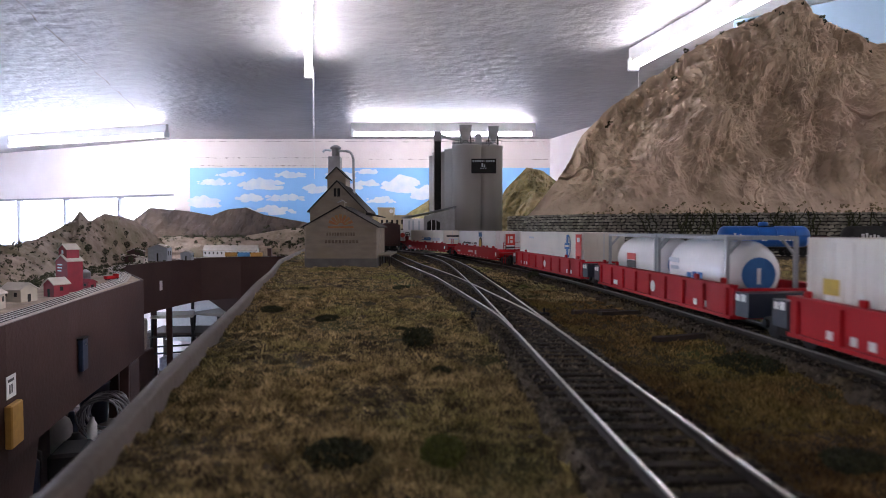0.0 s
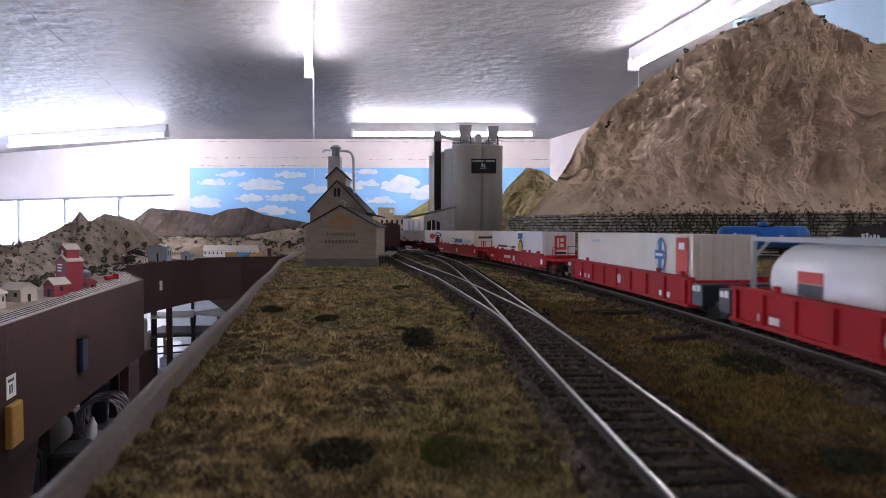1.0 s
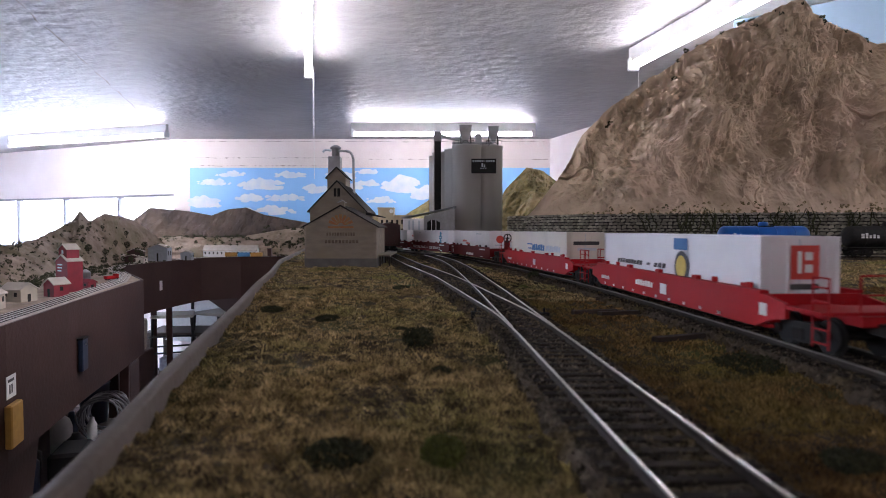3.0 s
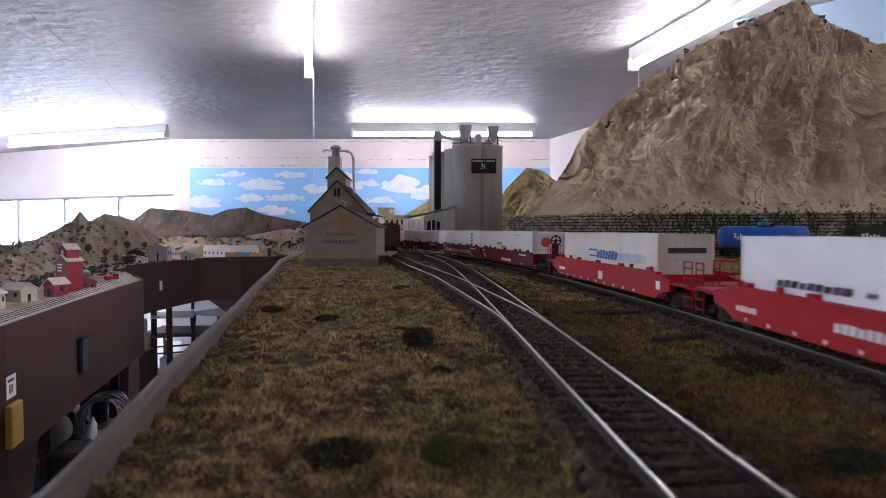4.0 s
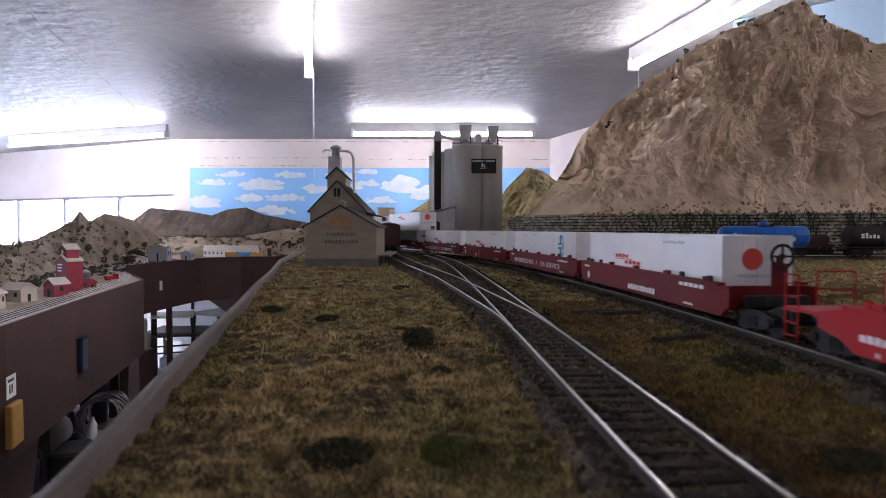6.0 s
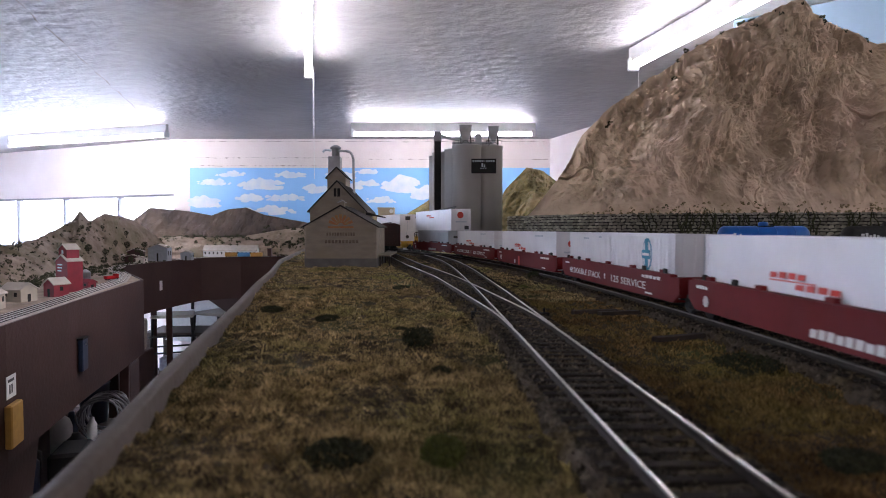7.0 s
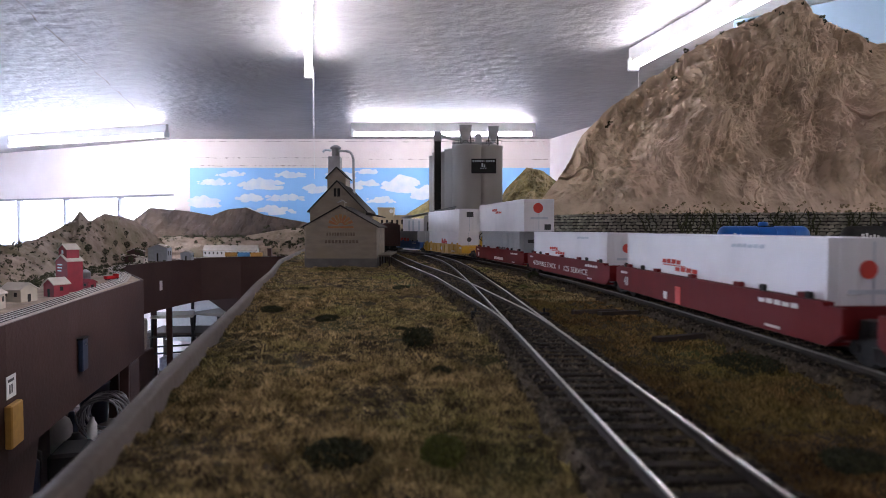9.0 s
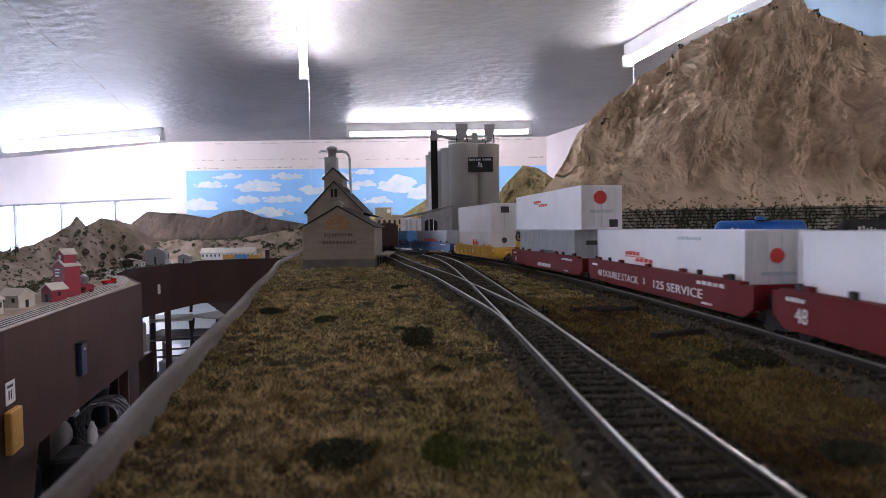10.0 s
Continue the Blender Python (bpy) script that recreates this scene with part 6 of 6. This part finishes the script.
ms = [p for p in drop(ms, .7) if .064 < p[2] < .088]
scatter("ledge_shrubs", ms, .0012, .0036, M["hill"], "olive turf tufts along the top of the stone wall", 51)
top = [p for p in drop([(.28 + rg.random() * .7, 1.36 + rg.random() * .05) for _ in range(40)], .75) if p[2] > .2]
scatter("ridge_shrubs", top, .004, .008, M["bush"], "few dark tufts along the mountain's ridge", 61)
tree_spots = [(-1.36, 2.1), (-1.33, 2.06), (-1.39, 2.2)] + [(rg.uniform(-2.1, -1.85), rg.uniform(3.5, 4.2)) for _ in range(20)] + [(-2.0, 2.98), (-2.04, 3.0)] + [(rg.uniform(-1.65, -1.5), rg.uniform(2.4, 2.9)) for _ in range(4)]
for k, p in enumerate(drop(tree_spots, .5)):
    tree(*p, rg.uniform(.04, .065), k + 1)

# ---- under the lower layout ----
def post(x, y, z0, z1, w=.04):
    ob = obj("support_post", rbox(-w / 2, w / 2, -w / 2, w / 2, z0, z1, .003), M["fascia"], pose(x, y, 0, 0, 0, 20))
    return tagged(ob, "dark brown wooden support post", "post", group="layout support posts")


for x, y in ((-1.44, 2.75), (-1.47, 2.90), (-2.12, 4.62), (-1.92, 4.42), (-1.45, 4.95), (-1.16, 1.6)):
    post(x, y, FLOOR, DECK - .03)
br = tagged(new("deck_brace"), "dark brown plywood brace under the deck", "brace")
br.matrix_world = pose(-1.62, 4.70, 0)
bm = bmesh.new()
prism(bm, [(-.15, DECK - .30), (.22, DECK - .30), (.10, DECK - .42), (.02, DECK - .42)], 0, .02)
part("gusset", bm, M["fascia"], br)
bm = bmesh.new()
prism(bm, [(-.14, .30), (.12, .30), (-.02, -.12), (-.06, -.12)], 0, .02)
ob = obj("deck_brace", bm, M["fascia"], pose(-1.03, 1.52, DECK - .62, 0, 0, 102))
tagged(ob, "brown plywood triangular brace below the fascia", "brace")


def stool(x, y, turn):
    th = tagged(new("bar_stool"), "dark framed wooden stool with rungs", "stool", group="stools under the layout")
    th.matrix_world = pose(x, y, FLOOR, 0, 0, turn)
    part("seat", rbox(-.15, .15, -.14, .14, .61, .63, .008), M["tanroof"], th, "pale worn seat")
    for sx in (-1, 1):
        for sy in (-1, 1):
            b = bmesh.new()
            rod(b, (sx * .17, sy * .16, 0), (sx * .13, sy * .12, .61), .011, 8)
            part("leg", b, M["dark"], th)
    for z in (.18, .36, .48):
        for sy in (-1, 1):
            b = bmesh.new()
            rod(b, (-.16, sy * .145, z), (.16, sy * .145, z), .007, 8)
            part("rung", b, M["dark"], th)
    for sx in (-1, 1):
        b = bmesh.new()
        rod(b, (sx * .13, .13, .64), (sx * .14, .15, .86), .012, 8)
        part("back_post", b, M["dark"], th)
    part("back_rail", rbox(-.15, .15, .135, .155, .80, .86, .005), M["dark"], th)


stool(-2.02, 4.72, 20)
stool(-1.72, 4.85, -25)
pb = tagged(obj("white_board", rbox(-.22, .22, -.006, .006, 0, .34, .002), M["paper"], pose(-1.98, 5.02, -.86, -8, 6, 8)), "white sheet of board leaning on the wall", "board")
cr = tagged(new("side_table"), "dark wooden table against the wall", "table")
cr.matrix_world = pose(-1.82, 4.86, FLOOR)
part("tabletop", rbox(-.42, .42, -.18, .18, .46, .49, .004), M["wood"], cr)
part("shelf_board", rbox(-.40, .40, -.16, .16, .16, .18, .003), M["wood"], cr)
for x in (-.38, .0, .38):
    for y in (-.15, .15):
        part("leg", rbox(x - .02, x + .02, y - .02, y + .02, 0, .46, .003), M["wood"], cr)
for x, w, h, mat, lab in ((-.25, .09, .10, "cable", "grey metal case under the table"), (.05, .12, .07, "tanwall", "tan cardboard box under the table"), (.27, .07, .12, "boxcar", "dark red tin under the table")):
    tagged(obj("storage_box", rbox(-w, w, -.08, .08, 0, h, .006), M[mat], pose(-1.82 + x, 4.86, FLOOR + .181)), lab, "box", group="boxes under the table")
b = bmesh.new()
lathe(b, [(.085, 0), (.10, .02), (.105, .20), (.10, .215)], 28)
tagged(obj("waste_basket", b, M["tanwall"], pose(-2.16, 4.36, FLOOR + .42)), "tan round wicker basket", "basket")
tagged(obj("crate", rbox(-.11, .11, -.11, .11, 0, .42, .006), M["fascia"], pose(-2.16, 4.36, FLOOR)), "brown wooden crate under a basket", "crate")
# lower shelf with clutter
shelf = tagged(new("lower_shelf"), "dark plywood shelf under the lower layout", "shelf")
shelf.matrix_world = pose(-1.36, 2.1, -.78, 0, 0, 100)
part("board", rbox(-.75, .85, -.22, .22, -.02, 0, .002), M["fascia"], shelf)
# dark sheet added to stand for the shade behind the clutter
part("back_panel", rbox(-.75, .72, .20, .215, .001, .40, .002), M["dark"], shelf, "dark panel added for the shade behind the clutter")
for x in (-.7, .8):
    for y in (-.18, .18):
        part("leg", rbox(x - .02, x + .02, y - .02, y + .02, FLOOR + .78, -.02, .002), M["fascia"], shelf)
b = bmesh.new()
lathe(b, [(.05, 0), (.06, .16), (.064, .165), (.058, .168), (.05, .02)], 28)
tagged(obj("bucket", b, M["bluebin"], pose(-1.49, 2.68, -.78)), "dark blue plastic bucket on the shelf", "bucket")
for k in range(3):
    b = bmesh.new()
    n = 90
    pts = [(.075 * math.cos(i * .31 + k) * (1 + .12 * math.sin(i * .7)), .03 * math.sin(i * .13) + .01 * k, .09 + .075 * math.sin(i * .31 + k) * (1 + .1 * math.cos(i * .5))) for i in range(n)]
    tube(b, pts, .0035, 6)
    tagged(obj("cable_coil", b, M["cable"], pose(-1.335 + .01 * k, 2.50 - .05 * k, -.775, 0, 0, 15)), "loose coil of grey cable on the shelf", "cable")
jug = tagged(new("jug"), "pale plastic jug with a blue cap", "jug")
jug.matrix_world = pose(-1.395, 2.29, -.78)
b = bmesh.new()
lathe(b, [(.032, 0), (.036, .01), (.036, .10), (.028, .125), (.012, .14), (.012, .15)], 24)
part("body", b, M["paper"], jug)
b = bmesh.new()
lathe(b, [(.014, .15), (.014, .165), (.01, .167)], 16)
part("cap", b, M["cblue"], jug, "blue screw cap")
bx = tagged(new("carton"), "printed white carton leaning on the shelf", "carton")
bx.matrix_world = pose(-1.275, 1.72, -.76, 6, -14, 20)
part("box", rbox(-.022, .022, -.016, .016, 0, .11, .002), M["paper"], bx)
for i in range(4):
    part("print", rbox(-.016 + .003 * i, .014 - .004 * i, -.0172, -.0162, .088 - i * .022, .096 - i * .022, 0), M["dark"], bx)
rg_c = random.Random(77)
for k, (x, y, r, h, mat, lab) in enumerate(((-1.30, 2.22, .030, .10, "dark", "black plastic can among the clutter"), (-1.41, 2.38, .022, .13, "bluebin", "dark blue bottle among the clutter"), (-1.31, 2.34, .017, .12, "paper", "white plastic bottle among the clutter"),
                                           (-1.45, 2.48, .030, .09, "boxcar", "dark red paint tin on the shelf"), (-1.29, 1.95, .028, .12, "bluebin", "dark blue can on the shelf"), (-1.35, 1.88, .020, .10, "cable", "grey spray can on the shelf"),
                                           (-1.25, 1.85, .016, .09, "paper", "white bottle on the shelf"), (-1.40, 2.12, .034, .08, "dark", "squat black tub on the shelf"))):
    b = bmesh.new()
    lathe(b, [(r * .9, 0), (r, .004), (r, h * .78), (r * .55, h * .9), (r * .45, h), (r * .2, h + .002)], 20)
    tagged(obj("bottle", b, M[mat], pose(x, y, -.78, 0, 0, rg_c.uniform(0, 90))), lab, "bottle", group="bottles and tins on the shelf")
tb = tagged(obj("tool_box", rbox(-.05, .05, -.08, .08, 0, .10, .01), M["dark"], pose(-1.235, 2.08, -.78, 0, 0, 15)), "black tool box on the shelf", "tool box")

# things fixed to the fascia
fx = math.degrees(math.atan2(2.6 - 1.84, -1.24 + 1.074))
cp = tagged(new("control_box"), "dark blue plastic throttle pocket on the fascia", "control box")
cp.matrix_world = pose(-1.0755, 1.855, -.29, 0, 0, 102)
part("pocket", rbox(-.024, .024, -.020, -.006, -.085, .01, .003), M["bluebin"], cp)
part("lip", rbox(-.026, .026, -.022, -.004, .008, .014, .001), M["dark"], cp)
part("label", rbox(-.005, .006, -.0212, -.0202, -.01, -.004, 0), M["paper"], cp)
cd = tagged(new("notice_card"), "small white printed card on the fascia", "card")
cd.matrix_world = pose(-.961, 1.384, -.285, 0, 0, 105)
part("card", rbox(-.022, .030, -.0072, -.006, -.045, .005, 0), M["paper"], cd)
for i in range(2):
    part("print", rbox(-.008 + i * .012, -.002 + i * .012, -.0076, -.0071, -.035, -.015, 0), M["inkblack"], cd)
part("print", rbox(-.014, .018, -.0076, -.0071, -.009, -.003, 0), M["inkblack"], cd)
tagged(obj("wood_block", rbox(-.03, .035, -.022, -.0062, -.10, -.005, .003), M["ochre"], pose(-.959, 1.377, -.335, 0, 0, 105)), "ochre stained wooden block on the fascia", "block")
pl = tagged(obj("switch_plate", rbox(-.016, .016, -.010, -.0062, -.06, .0, .002), M["paper"], pose(-1.786, 3.98, -.285, 0, 0, 86)), "small white switch plate on the fascia", "switch plate")

# loose wires below the far lamp
for k, (dx, dz) in enumerate(((.05, -.10), (.11, -.13), (-.04, -.08))):
    b = bmesh.new()
    tube(b, [(.60, 4.33, .70), (.60 + dx * .5, 4.33, .70 + dz * .35), (.60 + dx, 4.33, .70 + dz)], .0012, 5)
    tagged(obj("wire", b, M["paper"]), "thin white wire hanging from the lamp", "wire", group="loose lamp wires")


def motions():
    times = [i * 0.25 for i in range(41)]
    for th, s0, half, z in MOVERS:
        walk(th, [(t, train_pose(s0 - SPEED * t, half, z)) for t in times])
    rate = math.degrees(SPEED / 0.0052)
    for ws, x in WHEELS:
        walk(ws, [(k / FPS, pose(x, 0, .0052, 0, rate * k / FPS, 0)) for k in range(10 * FPS + 1)])


motions()
